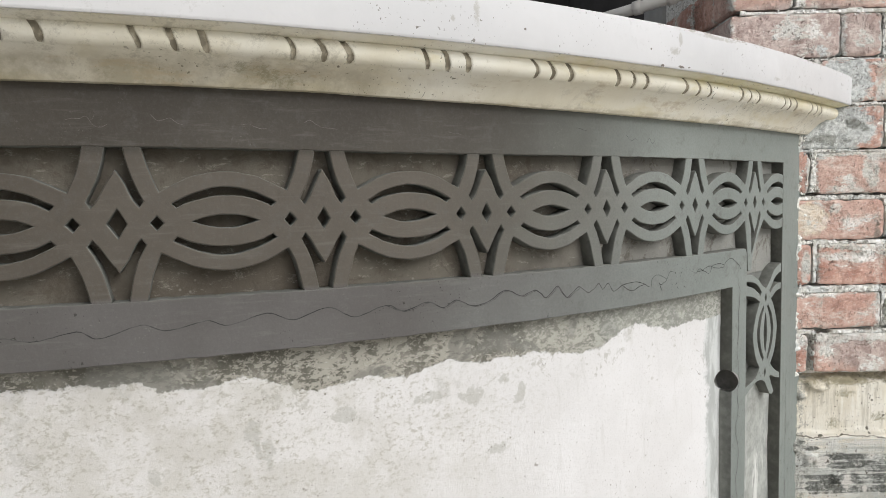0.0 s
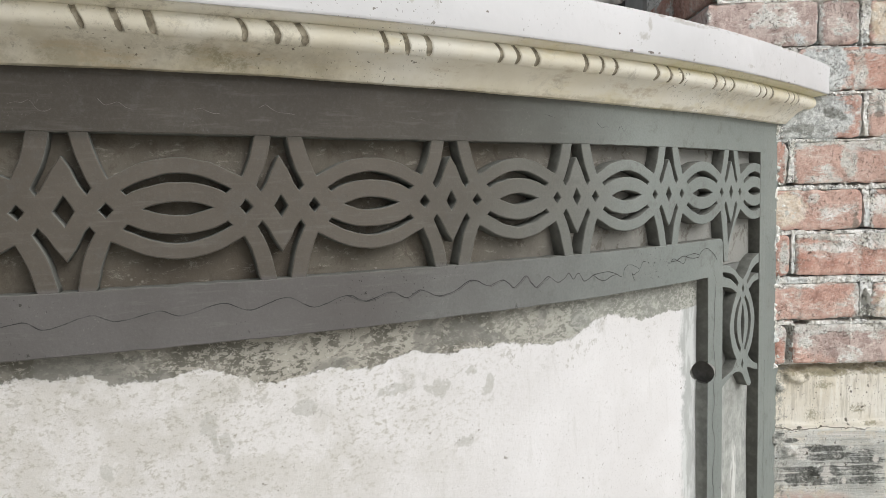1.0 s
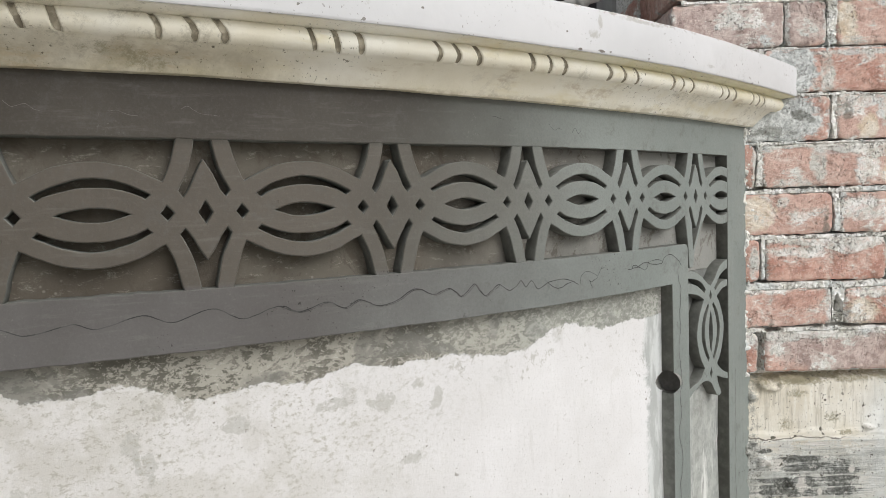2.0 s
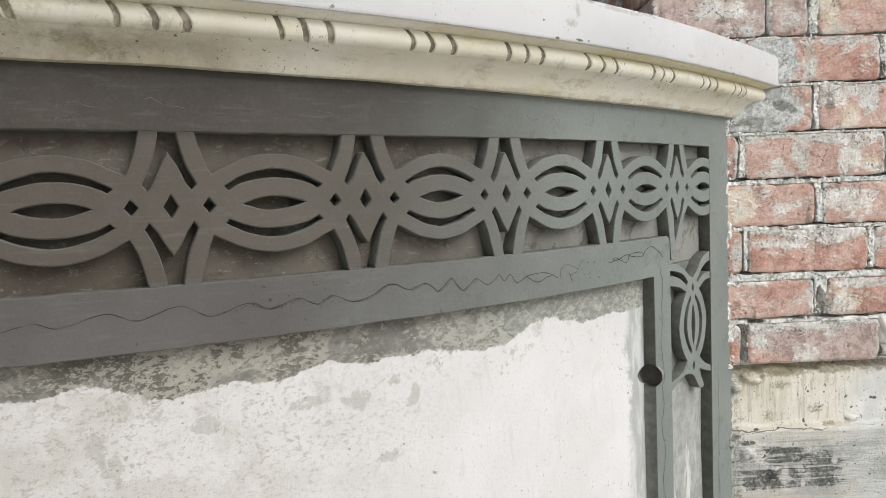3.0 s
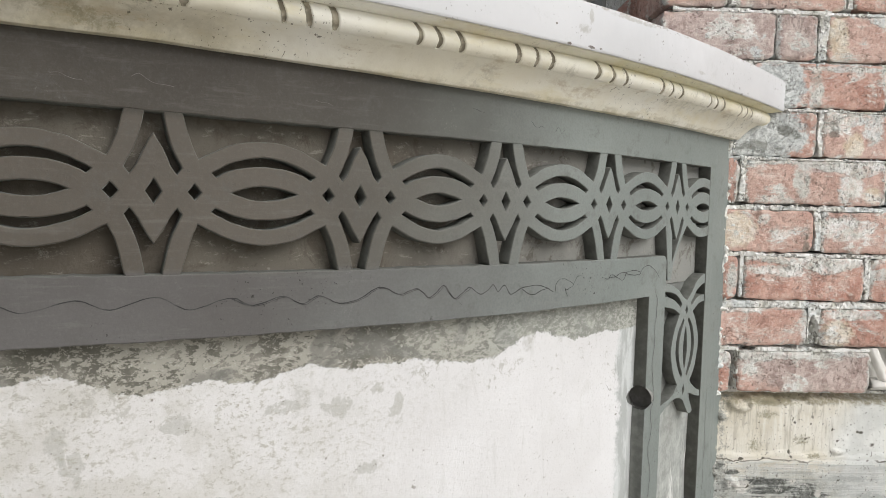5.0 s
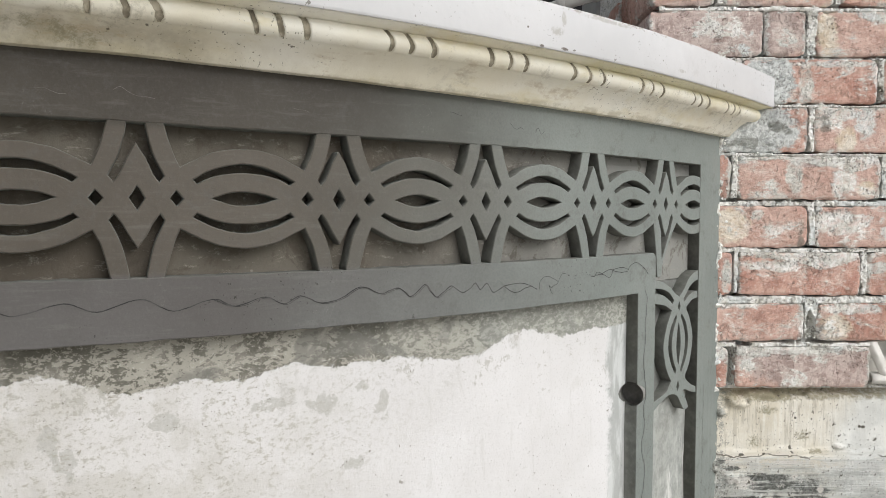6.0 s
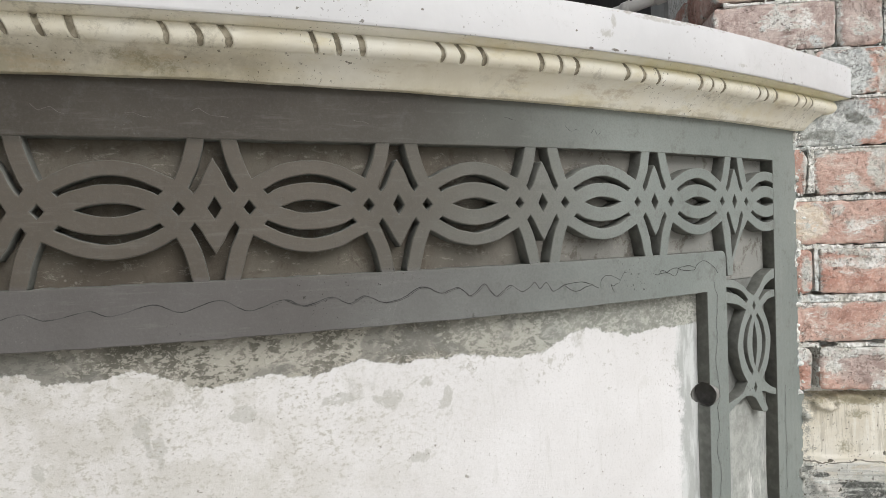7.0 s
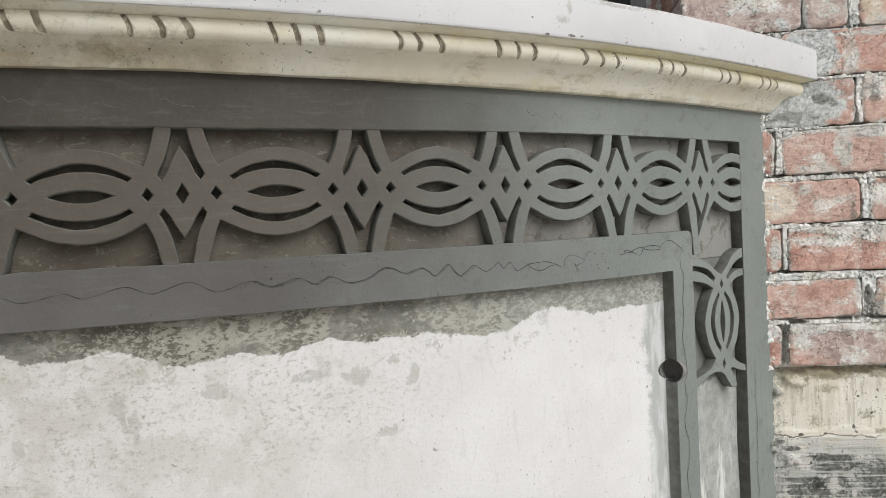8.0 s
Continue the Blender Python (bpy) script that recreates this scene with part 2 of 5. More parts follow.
    wash = n.mix(n.math("MULTIPLY", n.step(drift, 0.545, 0.575), n.math("MULTIPLY", zone, 0.72)), wash, (0.38, 0.365, 0.31))
    wash = n.mix(n.step(n.noise(300, 3, 0.75), 0.56, 0.64, 0, 0.30), wash, (0.44, 0.435, 0.41))
    grey_blue = n.mix(n.step(n.noise(26, 6, 0.7, 0.2, n.stretch(1.5, 1.5, 0.3)), 0.42, 0.58), (0.56, 0.585, 0.575), (0.33, 0.35, 0.335))
    col = n.mix(bare_side, wash, grey_blue)
    col = n.mix(bare_top, col, cement)
    n.bump(n.math("ADD", n.math("MULTIPLY", bare_top, -1.0), n.math("MULTIPLY", n.math("ADD", grit, drift), 0.45)), 0.6, 0.0018)
    n.bump(n.noise(16, 5), 0.3, 0.003)
    return n.done(col)


# knocks and rubbed places on the coping: place along x, height, half width, half height
SLAB_CHIPS = [(0.288, 1.3635, 0.004, 0.002), (0.320, 1.3650, 0.006, 0.002), (0.333, 1.3655, 0.003, 0.002), (0.630, 1.3610, 0.005, 0.003), (0.585, 1.3838, 0.0015, 0.0015), (0.27, 1.382, 0.0015, 0.0015), (0.10, 1.385, 0.002, 0.002)]
SLAB_RUBS = [(0.045, 1.395, 0.004, 0.016), (0.020, 1.388, 0.003, 0.004), (0.52, 1.372, 0.010, 0.003), (0.318, 1.400, 0.004, 0.010), (0.309, 1.384, 0.009, 0.007), (0.385, 1.411, 0.045, 0.003), (-0.02, 1.405, 0.03, 0.004)]


def make_white_paint():
    n = Nodes("white_painted_cement", 0.55)
    col = n.mix(n.step(n.noise(6, 5), 0.35, 0.7), (0.585, 0.588, 0.598), (0.645, 0.645, 0.655))
    chips = n.math("MULTIPLY", n.math("MAXIMUM", n.specks(130, 0.665), n.specks(260, 0.665)), n.step(n.noise(8, 3), 0.48, 0.60))
    col = n.mix(n.math("MULTIPLY", chips, 0.9), col, (0.17, 0.16, 0.14))
    scuff = n.math("MULTIPLY", n.step(n.noise(80, 6, 0.85), 0.53, 0.60), n.step(n.noise(6, 3, 0.5, 0.6), 0.57, 0.66))
    col = n.mix(n.math("MULTIPLY", scuff, 0.28), col, (0.40, 0.395, 0.38))
    col = n.mix(n.step(n.noise(30, 6, 0.7), 0.56, 0.74, 0, 0.25), col, (0.68, 0.675, 0.65))
    x, z = n.xyz(0), n.xyz(2)
    rag = n.math("MULTIPLY", n.math("SUBTRACT", n.noise(130, 5, 0.8), 0.5), 4.0)
    marks = n.math("ADD", n.blots(SLAB_CHIPS, x, z), rag)
    col = n.mix(n.step(marks, 0.7, 0.3, 0, 0.9), col, (0.13, 0.11, 0.09))
    rub = n.math("ADD", n.blots(SLAB_RUBS, x, z), n.math("MULTIPLY", rag, 1.2))
    col = n.mix(n.step(rub, 1.0, 0.0, 0, 0.8), col, (0.42, 0.41, 0.385))
    rim = n.math("MULTIPLY", n.step(n.math("ADD", z, n.math("MULTIPLY", n.noise(60, 5, 0.8), 0.012)), 1.4180, 1.4200), n.math("MULTIPLY", n.step(x, 0.20, 0.32), n.step(n.noise(40, 5, 0.8), 0.52, 0.58, 0, 0.6)))
    col = n.mix(rim, col, (0.27, 0.235, 0.19))
    col = n.mix(n.step(n.noise(5, 5, 0.6, 0.5, n.stretch(0.5, 0.5, 1.6)), 0.46, 0.64, 0, 0.35), col, (0.52, 0.517, 0.52))      # thin, streaky coat
    n.bump(n.noise(90, 5), 0.25, 0.001)
    n.bump(n.noise(14, 3), 0.3, 0.004)
    return n.done(col)


def make_cream():
    n = Nodes("cream_limewash", 0.72)
    col = n.mix(n.step(n.noise(7, 5), 0.35, 0.68), (0.79, 0.745, 0.61), (0.84, 0.82, 0.735))
    col = n.mix(n.step(n.noise(12, 6, 0.65, 0.3, n.stretch(0.6, 0.6, 2.0)), 0.49, 0.68, 0, 0.7), col, (0.69, 0.62, 0.41))
    dirt = n.math("MULTIPLY", n.step(n.noise(46, 6, 0.85), 0.50, 0.62), n.step(n.noise(6, 3), 0.52, 0.64))
    col = n.mix(n.math("MULTIPLY", dirt, 0.38), col, (0.26, 0.235, 0.175))
    col = n.mix(n.step(n.noise(70, 6, 0.8), 0.58, 0.68, 0, 0.35), col, (0.50, 0.46, 0.35))
    # grime and painted shade on the lower member, deepest towards the middle of the bow
    low = n.step(n.math("ADD", n.xyz(2), n.math("MULTIPLY", n.noise(18, 5), 0.012)), 1.352, 1.338)
    left = n.step(n.math("ADD", n.xyz(0), n.math("MULTIPLY", n.math("SUBTRACT", n.noise(7, 5, 0.65), 0.5), 0.6)), 0.16, -0.30)
    col = n.mix(n.math("MULTIPLY", n.math("MULTIPLY", left, n.step(n.noise(24, 6, 0.7), 0.36, 0.60, 0.5, 0.95)), n.math("ADD", 0.20, n.math("MULTIPLY", low, 0.62))), col, (0.32, 0.285, 0.20))
    right = n.step(n.math("ADD", n.xyz(0), n.math("MULTIPLY", n.noise(9, 5), 0.3)), 0.30, 0.55)
    crown = n.step(n.math("ADD", n.xyz(2), n.math("MULTIPLY", n.noise(22, 5, 0.7), 0.012)), 1.353, 1.362)
    col = n.mix(n.math("MULTIPLY", n.math("MULTIPLY", crown, right), 0.5), col, (0.64, 0.60, 0.36))
    seep = n.math("ADD", n.noise(16, 6, 0.7, 0.3, n.stretch(0.5, 0.5, 2.4)), n.math("MULTIPLY", n.math("SUBTRACT", n.noise(85, 5, 0.85), 0.5), 0.3))
    col = n.mix(n.math("MULTIPLY", n.step(seep, 0.54, 0.66, 0, 0.55), low), col, (0.47, 0.385, 0.255))
    mould = n.math("ADD", n.blots([(-0.165, 1.326, 0.034, 0.009), (-0.185, 1.333, 0.03, 0.006)], n.xyz(0), n.xyz(2)), n.math("MULTIPLY", n.math("SUBTRACT", n.noise(70, 6, 0.9), 0.5), 9.0))
    col = n.mix(n.step(mould, 0.7, -0.6, 0, 0.55), col, (0.22, 0.20, 0.115))
    lip = n.math("MULTIPLY", n.step(n.math("ADD", n.xyz(2), n.math("MULTIPLY", n.noise(60, 5, 0.7), 0.008)), 1.3185, 1.3145), n.step(n.noise(30, 5, 0.75), 0.44, 0.56, 0.05, 0.45))
    col = n.mix(lip, col, (0.42, 0.37, 0.26))
    pits = n.math("MULTIPLY", n.math("MAXIMUM", n.specks(150, 0.665), n.specks(280, 0.66)), n.step(n.noise(9, 2), 0.46, 0.58))
    col = n.mix(n.math("MULTIPLY", pits, 0.85), col, (0.14, 0.125, 0.09))
    n.bump(n.noise(110, 6, 0.75), 0.4, 0.0015)
    n.bump(n.math("SUBTRACT", 1.0, pits), 0.5, 0.002)
    return n.done(col)


def make_groove():
    n = Nodes("bare_groove_cement", 0.95)
    col = n.mix(n.step(n.noise(90, 4), 0.4, 0.62), (0.22, 0.195, 0.145), (0.43, 0.39, 0.305))
    n.bump(n.noise(220, 4), 0.5, 0.0015)
    return n.done(col)


# smears on the brickwork: place along x, height, half width, half height
LIME_SMEARS = [(0.845, 1.405, 0.016, 0.040), (0.960, 1.330, 0.020, 0.030), (0.828, 1.235, 0.016, 0.036), (0.921, 1.222, 0.024, 0.030), (0.760, 1.164, 0.012, 0.011), (0.915, 1.150, 0.052, 0.024), (1.02, 1.130, 0.03, 0.02), (0.800, 1.070, 0.062, 0.011), (0.705, 1.050, 0.010, 0.030),
               (0.945, 0.988, 0.060, 0.011), (1.02, 1.236, 0.02, 0.03), (0.905, 1.350, 0.050, 0.012), (0.90, 1.440, 0.09, 0.006), (0.99, 1.065, 0.03, 0.012), (1.03, 0.975, 0.02, 0.016)]
CEMENT_SMEARS = [(0.775, 1.408, 0.052, 0.046), (0.750, 1.318, 0.080, 0.050), (0.70, 1.33, 0.05, 0.05)]
MOULD_SMEARS = [(0.880, 1.330, 0.014, 0.018), (0.735, 1.297, 0.055, 0.012), (0.80, 1.325, 0.022, 0.012), (0.842, 1.125, 0.008, 0.035)]
CREAM_SMEARS = [(0.922, 1.300, 0.020, 0.024), (0.712, 1.147, 0.036, 0.036), (0.910, 0.952, 0.034, 0.026), (0.882, 1.50, 0.020, 0.050), (0.965, 1.212, 0.02, 0.014)]
DULL_SMEARS = [(0.70, 1.500, 0.16, 0.055), (0.885, 0.884, 0.13, 0.045), (0.78, 0.900, 0.08, 0.024), (1.05, 1.42, 0.05, 0.05), (0.87, 1.262, 0.05, 0.010)]


def lime_colour(n, co):
    """Old lime mortar: chalky white, in places blue-grey, full of fine dark crumbs."""
    col = n.mix(n.step(n.noise(46, 6, 0.75, 0.2, co), 0.40, 0.56), (0.74, 0.73, 0.67), (0.93, 0.925, 0.895))
    col = n.mix(n.step(n.noise(13, 5, 0.6, 0.3, co), 0.50, 0.60, 0, 0.7), col, (0.68, 0.725, 0.72))
    col = n.mix(n.step(n.noise(24, 5, 0.7, 0.3, co), 0.57, 0.66, 0, 0.6), col, (0.46, 0.44, 0.38))
    crumbs = n.math("MAXIMUM", n.specks(120, 0.585, co), n.specks(230, 0.575, co))
    crumbs = n.math("MULTIPLY", crumbs, n.step(n.noise(28, 4, 0.6, 0, co), 0.42, 0.56, 0.10, 0.9))
    return n.mix(n.math("MULTIPLY", crumbs, 0.85), col, (0.14, 0.13, 0.108)), crumbs


def make_brick():
    """Hand-made brick, rubbed and scraped, with lime smeared over it from the joints."""
    n = Nodes("weathered_brick", 0.93)
    r = n.random()
    co = n.stretch(1, 1, 1, n.math("MULTIPLY", r, 37.0))
    x, z = n.pos(0), n.pos(2)
    big = n.noise(11, 4, 0.6, 0.4, co)
    mid = n.noise(44, 6, 0.7, 0.3, co)
    fine = n.noise(190, 5, 0.75, 0, co)
    scrape = n.noise(55, 8, 0.8, 0.7, n.stretch(0.6, 1, 1.5, n.math("MULTIPLY", r, 23.0)))
    red = n.mix(n.step(big, 0.38, 0.62), (0.53, 0.290, 0.228), (0.68, 0.45, 0.375))
    red = n.mix(n.step(r, 0.15, 0.9, 0, 0.6), red, (0.66, 0.48, 0.415))
    red = n.mix(n.step(mid, 0.53, 0.60, 0, 0.45), red, (0.37, 0.215, 0.170))
    red = n.mix(n.step(mid, 0.45, 0.37, 0, 0.55), red, (0.74, 0.55, 0.47))
    red = n.mix(n.step(fine, 0.53, 0.62, 0, 0.40), red, (0.78, 0.66, 0.59))
    rag = n.math("ADD", n.math("MULTIPLY", n.math("SUBTRACT", n.noise(24, 5, 0.65, 0.4, co), 0.5), 2.6), n.math("MULTIPLY", n.math("SUBTRACT", scrape, 0.5), 3.6))
    dull = n.math("ADD", n.blots(DULL_SMEARS, x, z), n.math("MULTIPLY", rag, 0.45))
    red = n.mix(n.step(dull, 1.6, 0.7, 0, 0.85), red, n.mix(n.step(mid, 0.42, 0.58), (0.41, 0.325, 0.30), (0.62, 0.53, 0.49)))
    cream = n.math("ADD", n.blots(CREAM_SMEARS, x, z), rag)
    red = n.mix(n.step(cream, 1.3, 0.5, 0, 0.85), red, n.mix(n.step(mid, 0.40, 0.58), (0.68, 0.57, 0.42), (0.84, 0.79, 0.68)))
    lime, crumbs = lime_colour(n, co)
    lime = n.mix(n.step(n.noise(7, 3, 0.5, 0, co), 0.42, 0.62, 0, 0.55), lime, (0.58, 0.58, 0.53))
    thick = n.step(n.noise(60, 6, 0.8, 0, co), 0.36, 0.54, 0.45, 0.95)
    # faint chalk bloom, scraped off the high spots
    bloom = n.math("ADD", n.noise(13, 6, 0.65, 0.6, n.stretch(1, 1, 1.6, n.math("MULTIPLY", r, 11.0))), n.math("MULTIPLY", n.math("SUBTRACT", scrape, 0.5), 0.7))
    red = n.mix(n.step(bloom, 0.50, 0.60, 0, 0.45), red, (0.76, 0.69, 0.63))
    red = n.mix(n.math("MULTIPLY", n.step(bloom, 0.585, 0.64), thick), red, lime)
    white = n.math("ADD", n.blots(LIME_SMEARS, x, z), rag)
    red = n.mix(n.math("MULTIPLY", n.step(white, 1.25, 0.60), thick), red, lime)
    # cement daubed on beside the coping, dark with mould in places
    grey = n.mix(n.step(n.noise(70, 7, 0.85, 0.3, co), 0.40, 0.58), (0.40, 0.43, 0.425), (0.74, 0.77, 0.755))
    daub = n.math("ADD", n.blots(CEMENT_SMEARS, x, z), n.math("MULTIPLY", rag, 0.7))
    red = n.mix(n.step(daub, 1.2, 0.85, 0, 0.95), red, grey)
    mould = n.math("ADD", n.blots(MOULD_SMEARS, x, z), n.math("MULTIPLY", rag, 1.5))
    red = n.mix(n.step(mould, 1.2, 0.2, 0, 0.7), red, (0.17, 0.175, 0.15))
    # mortar lapping over the arris: distance from the ragged lap line, stored on the mesh
    at = n.t.nodes.new("ShaderNodeAttribute")
    at.attribute_name = "lap"
    lap = n.math("ADD", at.outputs["Fac"], n.math("MULTIPLY", n.math("SUBTRACT", scrape, 0.5), 0.045))
    lap = n.math("ADD", lap, n.math("MULTIPLY", n.math("SUBTRACT", fine, 0.5), 0.006))
    lapped = n.step(lap, 0.0014, -0.0022)
    red = n.mix(n.math("MULTIPLY", lapped, thick), red, lime)
    pits = n.math("MAXIMUM", n.specks(115, 0.64, co), n.specks(240, 0.625, co))
    pits = n.math("MULTIPLY", pits, n.step(n.noise(20, 3, 0.5, 0, co), 0.42, 0.58, 0.12, 0.85))
    red = n.mix(n.math("MULTIPLY", pits, 0.75), red, (0.15, 0.11, 0.09))
    hair = n.step(n.math("ABSOLUTE", n.math("SUBTRACT", n.noise(30, 6, 0.75, 1.2, co), 0.5)), 0.010, 0.003)
    hair = n.math("MULTIPLY", hair, n.step(n.noise(12, 3, 0.5, 0, co), 0.52, 0.60, 0, 0.8))
    red = n.mix(hair, red, (0.14, 0.10, 0.08))
    relief = n.math("ADD", n.math("MULTIPLY", n.math("ADD", pits, hair), -1.2), n.math("ADD", scrape, n.math("MULTIPLY", lapped, n.math("SUBTRACT", 0.5, n.math("MULTIPLY", crumbs, 0.8)))))
    n.bump(n.noise(20, 4, 0.6, 0, co), 0.4, 0.004)
    n.bump(relief, 0.8, 0.0028)
    n.bump(n.noise(120, 6, 0.8, 0, co), 0.6, 0.0022)
    return n.done(red)


def make_mortar():
    n = Nodes("crumbly_lime_mortar", 0.95)
    col, crumbs = lime_colour(n, n.tilted)
    n.bump(n.noise(40, 4), 0.5, 0.004)
    n.bump(n.math("SUBTRACT", n.noise(150, 6, 0.8), n.math("MULTIPLY", crumbs, 0.8)), 0.9, 0.003)
    return n.done(col)


DARK_DRAGS = [(0.790, 0.668, 0.052, 0.007), (0.815, 0.650, 0.060, 0.008), (0.775, 0.612, 0.058, 0.022), (0.875, 0.628, 0.034, 0.034), (0.735, 0.604, 0.020, 0.014), (0.700, 0.698, 0.010, 0.008), (0.725, 0.684, 0.012, 0.005)]
GREY_DRAGS = [(0.845, 0.655, 0.11, 0.030), (0.860, 0.600, 0.055, 0.045), (0.745, 0.640, 0.05, 0.030), (1.00, 0.623, 0.035, 0.022), (0.92, 0.672, 0.09, 0.008), (0.695, 0.79, 0.014, 0.014), (0.69, 0.65, 0.02, 0.05)]
PALE_SPOTS = [(0.797, 0.613, 0.010, 0.015), (0.833, 0.602, 0.004, 0.008), (0.845, 0.670, 0.007, 0.009), (0.748, 0.656, 0.013, 0.014), (0.725, 0.664, 0.012, 0.008), (0.83, 0.694, 0.03, 0.005), (0.895, 0.645, 0.006, 0.012)]
# olive stains; the wide spot at 0.822 also paints shade under the bricks
OLIVE_SPOTS = [(0.860, 0.745, 0.016, 0.012), (0.768, 0.735, 0.014, 0.012), (0.80, 0.822, 0.07, 0.012), (0.79, 0.795, 0.02, 0.008), (0.885, 0.716, 0.02, 0.006)]
COAT_PITS = [(0.742, 0.711, 0.006, 0.003), (0.845, 0.780, 0.0026, 0.0026), (0.929, 0.745, 0.0024, 0.0024), (0.975, 0.762, 0.004, 0.003), (0.968, 0.763, 0.003, 0.003), (0.785, 0.712, 0.003, 0.002), (0.835, 0.724, 0.003, 0.004), (0.876, 0.778, 0.002, 0.002)]


def make_plaster_coat():
    """Smeared plaster over the lower courses: trowelled cream above, dark cement dragged sideways below, pale grey beyond."""
    n = Nodes("smeared_plaster", 0.92)
    drag = n.noise(24, 8, 0.78, 0.15, n.stretch(0.16, 1, 6.0))
    runs = n.noise(60, 6, 0.7, 0.15, n.stretch(2.0, 1, 0.16))
    speck = n.noise(130, 6, 0.85)
    rough = n.noise(34, 7, 0.8, 0.5)
    x, z = n.xyz(0), n.xyz(2)
    zz = n.math("ADD", z, n.math("MULTIPLY", n.math("SUBTRACT", n.noise(9, 4), 0.5), 0.03))
    col = n.mix(n.step(n.noise(9, 5), 0.36, 0.66), (0.70, 0.65, 0.54), (0.80, 0.77, 0.69))
    upper = n.step(zz, 0.716, 0.730)
    col = n.mix(n.math("MULTIPLY", n.step(runs, 0.53, 0.59), n.math("MULTIPLY", upper, 0.55)), col, (0.47, 0.435, 0.355))
    col = n.mix(n.math("MULTIPLY", n.step(runs, 0.46, 0.38), n.math("MULTIPLY", upper, 0.6)), col, (0.84, 0.82, 0.75))
    right = n.math("ADD", x, n.math("MULTIPLY", n.math("SUBTRACT", n.noise(9, 5), 0.5), 0.10))
    col = n.mix(n.step(right, 0.905, 0.965, 0, 0.9), col, n.mix(n.step(n.noise(18, 5), 0.4, 0.6), (0.67, 0.685, 0.665), (0.79, 0.80, 0.775)))
    olive = n.math("ADD", n.blots(OLIVE_SPOTS, x, z), n.math("MULTIPLY", n.math("SUBTRACT", speck, 0.5), 9.0))
    col = n.mix(n.step(olive, 0.9, 0.0, 0, 0.75), col, (0.30, 0.275, 0.18))
    # dirt and painted shade below the last course, as a dark olive band
    ledge_shade = n.step(n.math("ADD", z, n.math("MULTIPLY", n.math("SUBTRACT", rough, 0.5), 0.05)), 0.812, 0.822)
    col = n.mix(n.math("MULTIPLY", ledge_shade, n.step(speck, 0.40, 0.56, 0.5, 0.9)), col, (0.24, 0.21, 0.135))
    below = n.step(zz, 0.712, 0.700)
    col = n.mix(n.math("MULTIPLY", n.step(rough, 0.46, 0.54), n.math("MULTIPLY", below, 0.6)), col, (0.74, 0.76, 0.74))
    col = n.mix(n.math("MULTIPLY", n.step(drag, 0.50, 0.57), n.math("MULTIPLY", below, 0.55)), col, (0.56, 0.58, 0.555))
    shift = n.math("ADD", n.math("MULTIPLY", n.math("SUBTRACT", drag, 0.5), 9.0), n.math("ADD", n.math("MULTIPLY", n.math("SUBTRACT", rough, 0.5), 3.5), n.math("MULTIPLY", n.math("SUBTRACT", speck, 0.5), 3.0)))
    col = n.mix(n.step(n.math("ADD", n.blots(GREY_DRAGS, x, z), shift), 1.5, 0.4, 0, 0.7), col, (0.44, 0.46, 0.44))
    pink = n.math("MULTIPLY", n.step(zz, 0.585, 0.560), n.math("MULTIPLY", n.step(x, 0.86, 0.82), n.step(rough, 0.44, 0.50)))
    col = n.mix(n.math("MULTIPLY", pink, 0.75), col, (0.60, 0.42, 0.36))
    col = n.mix(n.step(n.math("ADD", n.blots(DARK_DRAGS, x, z), shift), 1.5, 0.5, 0, 0.93), col, n.mix(n.step(speck, 0.45, 0.56), (0.075, 0.078, 0.07), (0.21, 0.22, 0.205)))
    col = n.mix(n.step(n.math("ADD", n.blots(PALE_SPOTS, x, z), n.math("MULTIPLY", shift, 0.9)), 1.0, 0.5, 0, 0.85), col, (0.76, 0.735, 0.69))
    col = n.mix(n.math("MULTIPLY", n.step(n.noise(80, 6, 0.85), 0.55, 0.61), n.math("ADD", 0.25, n.math("MULTIPLY", below, 0.35))), col, (0.80, 0.79, 0.745))
    crack = n.math("ABSOLUTE", n.math("SUBTRACT", n.math("ADD", z, n.math("MULTIPLY", n.math("SUBTRACT", n.noise(15, 5, 0.6, 0.2), 0.5), 0.035)), 0.711))
    col = n.mix(n.math("MULTIPLY", n.step(crack, 0.0017, 0.0007), n.step(n.noise(13, 3), 0.42, 0.52, 0, 0.9)), col, (0.12, 0.105, 0.08))
    left = n.math("MULTIPLY", n.step(n.math("ADD", x, n.math("MULTIPLY", n.math("SUBTRACT", rough, 0.5), 0.16)), 0.725, 0.705), n.step(speck, 0.46, 0.56, 0, 0.8))
    col = n.mix(left, col, (0.24, 0.245, 0.22))
    pits = n.math("MAXIMUM", n.math("MULTIPLY", n.specks(105, 0.65), n.step(n.noise(9, 3), 0.44, 0.56)), n.specks(240, 0.65))
    pits = n.math("MAXIMUM", pits, n.step(n.math("ADD", n.blots(COAT_PITS, x, z), n.math("MULTIPLY", n.math("SUBTRACT", speck, 0.5), 4.0)), 1.0, 0.7))
    col = n.mix(n.math("MULTIPLY", pits, 0.9), col, (0.09, 0.08, 0.06))
    n.bump(n.math("ADD", n.math("MULTIPLY", n.noise(60, 6, 0.8), 0.9), n.math("MULTIPLY", runs, n.math("MULTIPLY", upper, 0.4))), 0.6, 0.0025)
    n.bump(n.math("MULTIPLY", n.math("ADD", drag, rough), below), 0.9, 0.005)
    n.bump(n.math("SUBTRACT", 1.0, pits), 0.7, 0.002)
    return n.done(col)


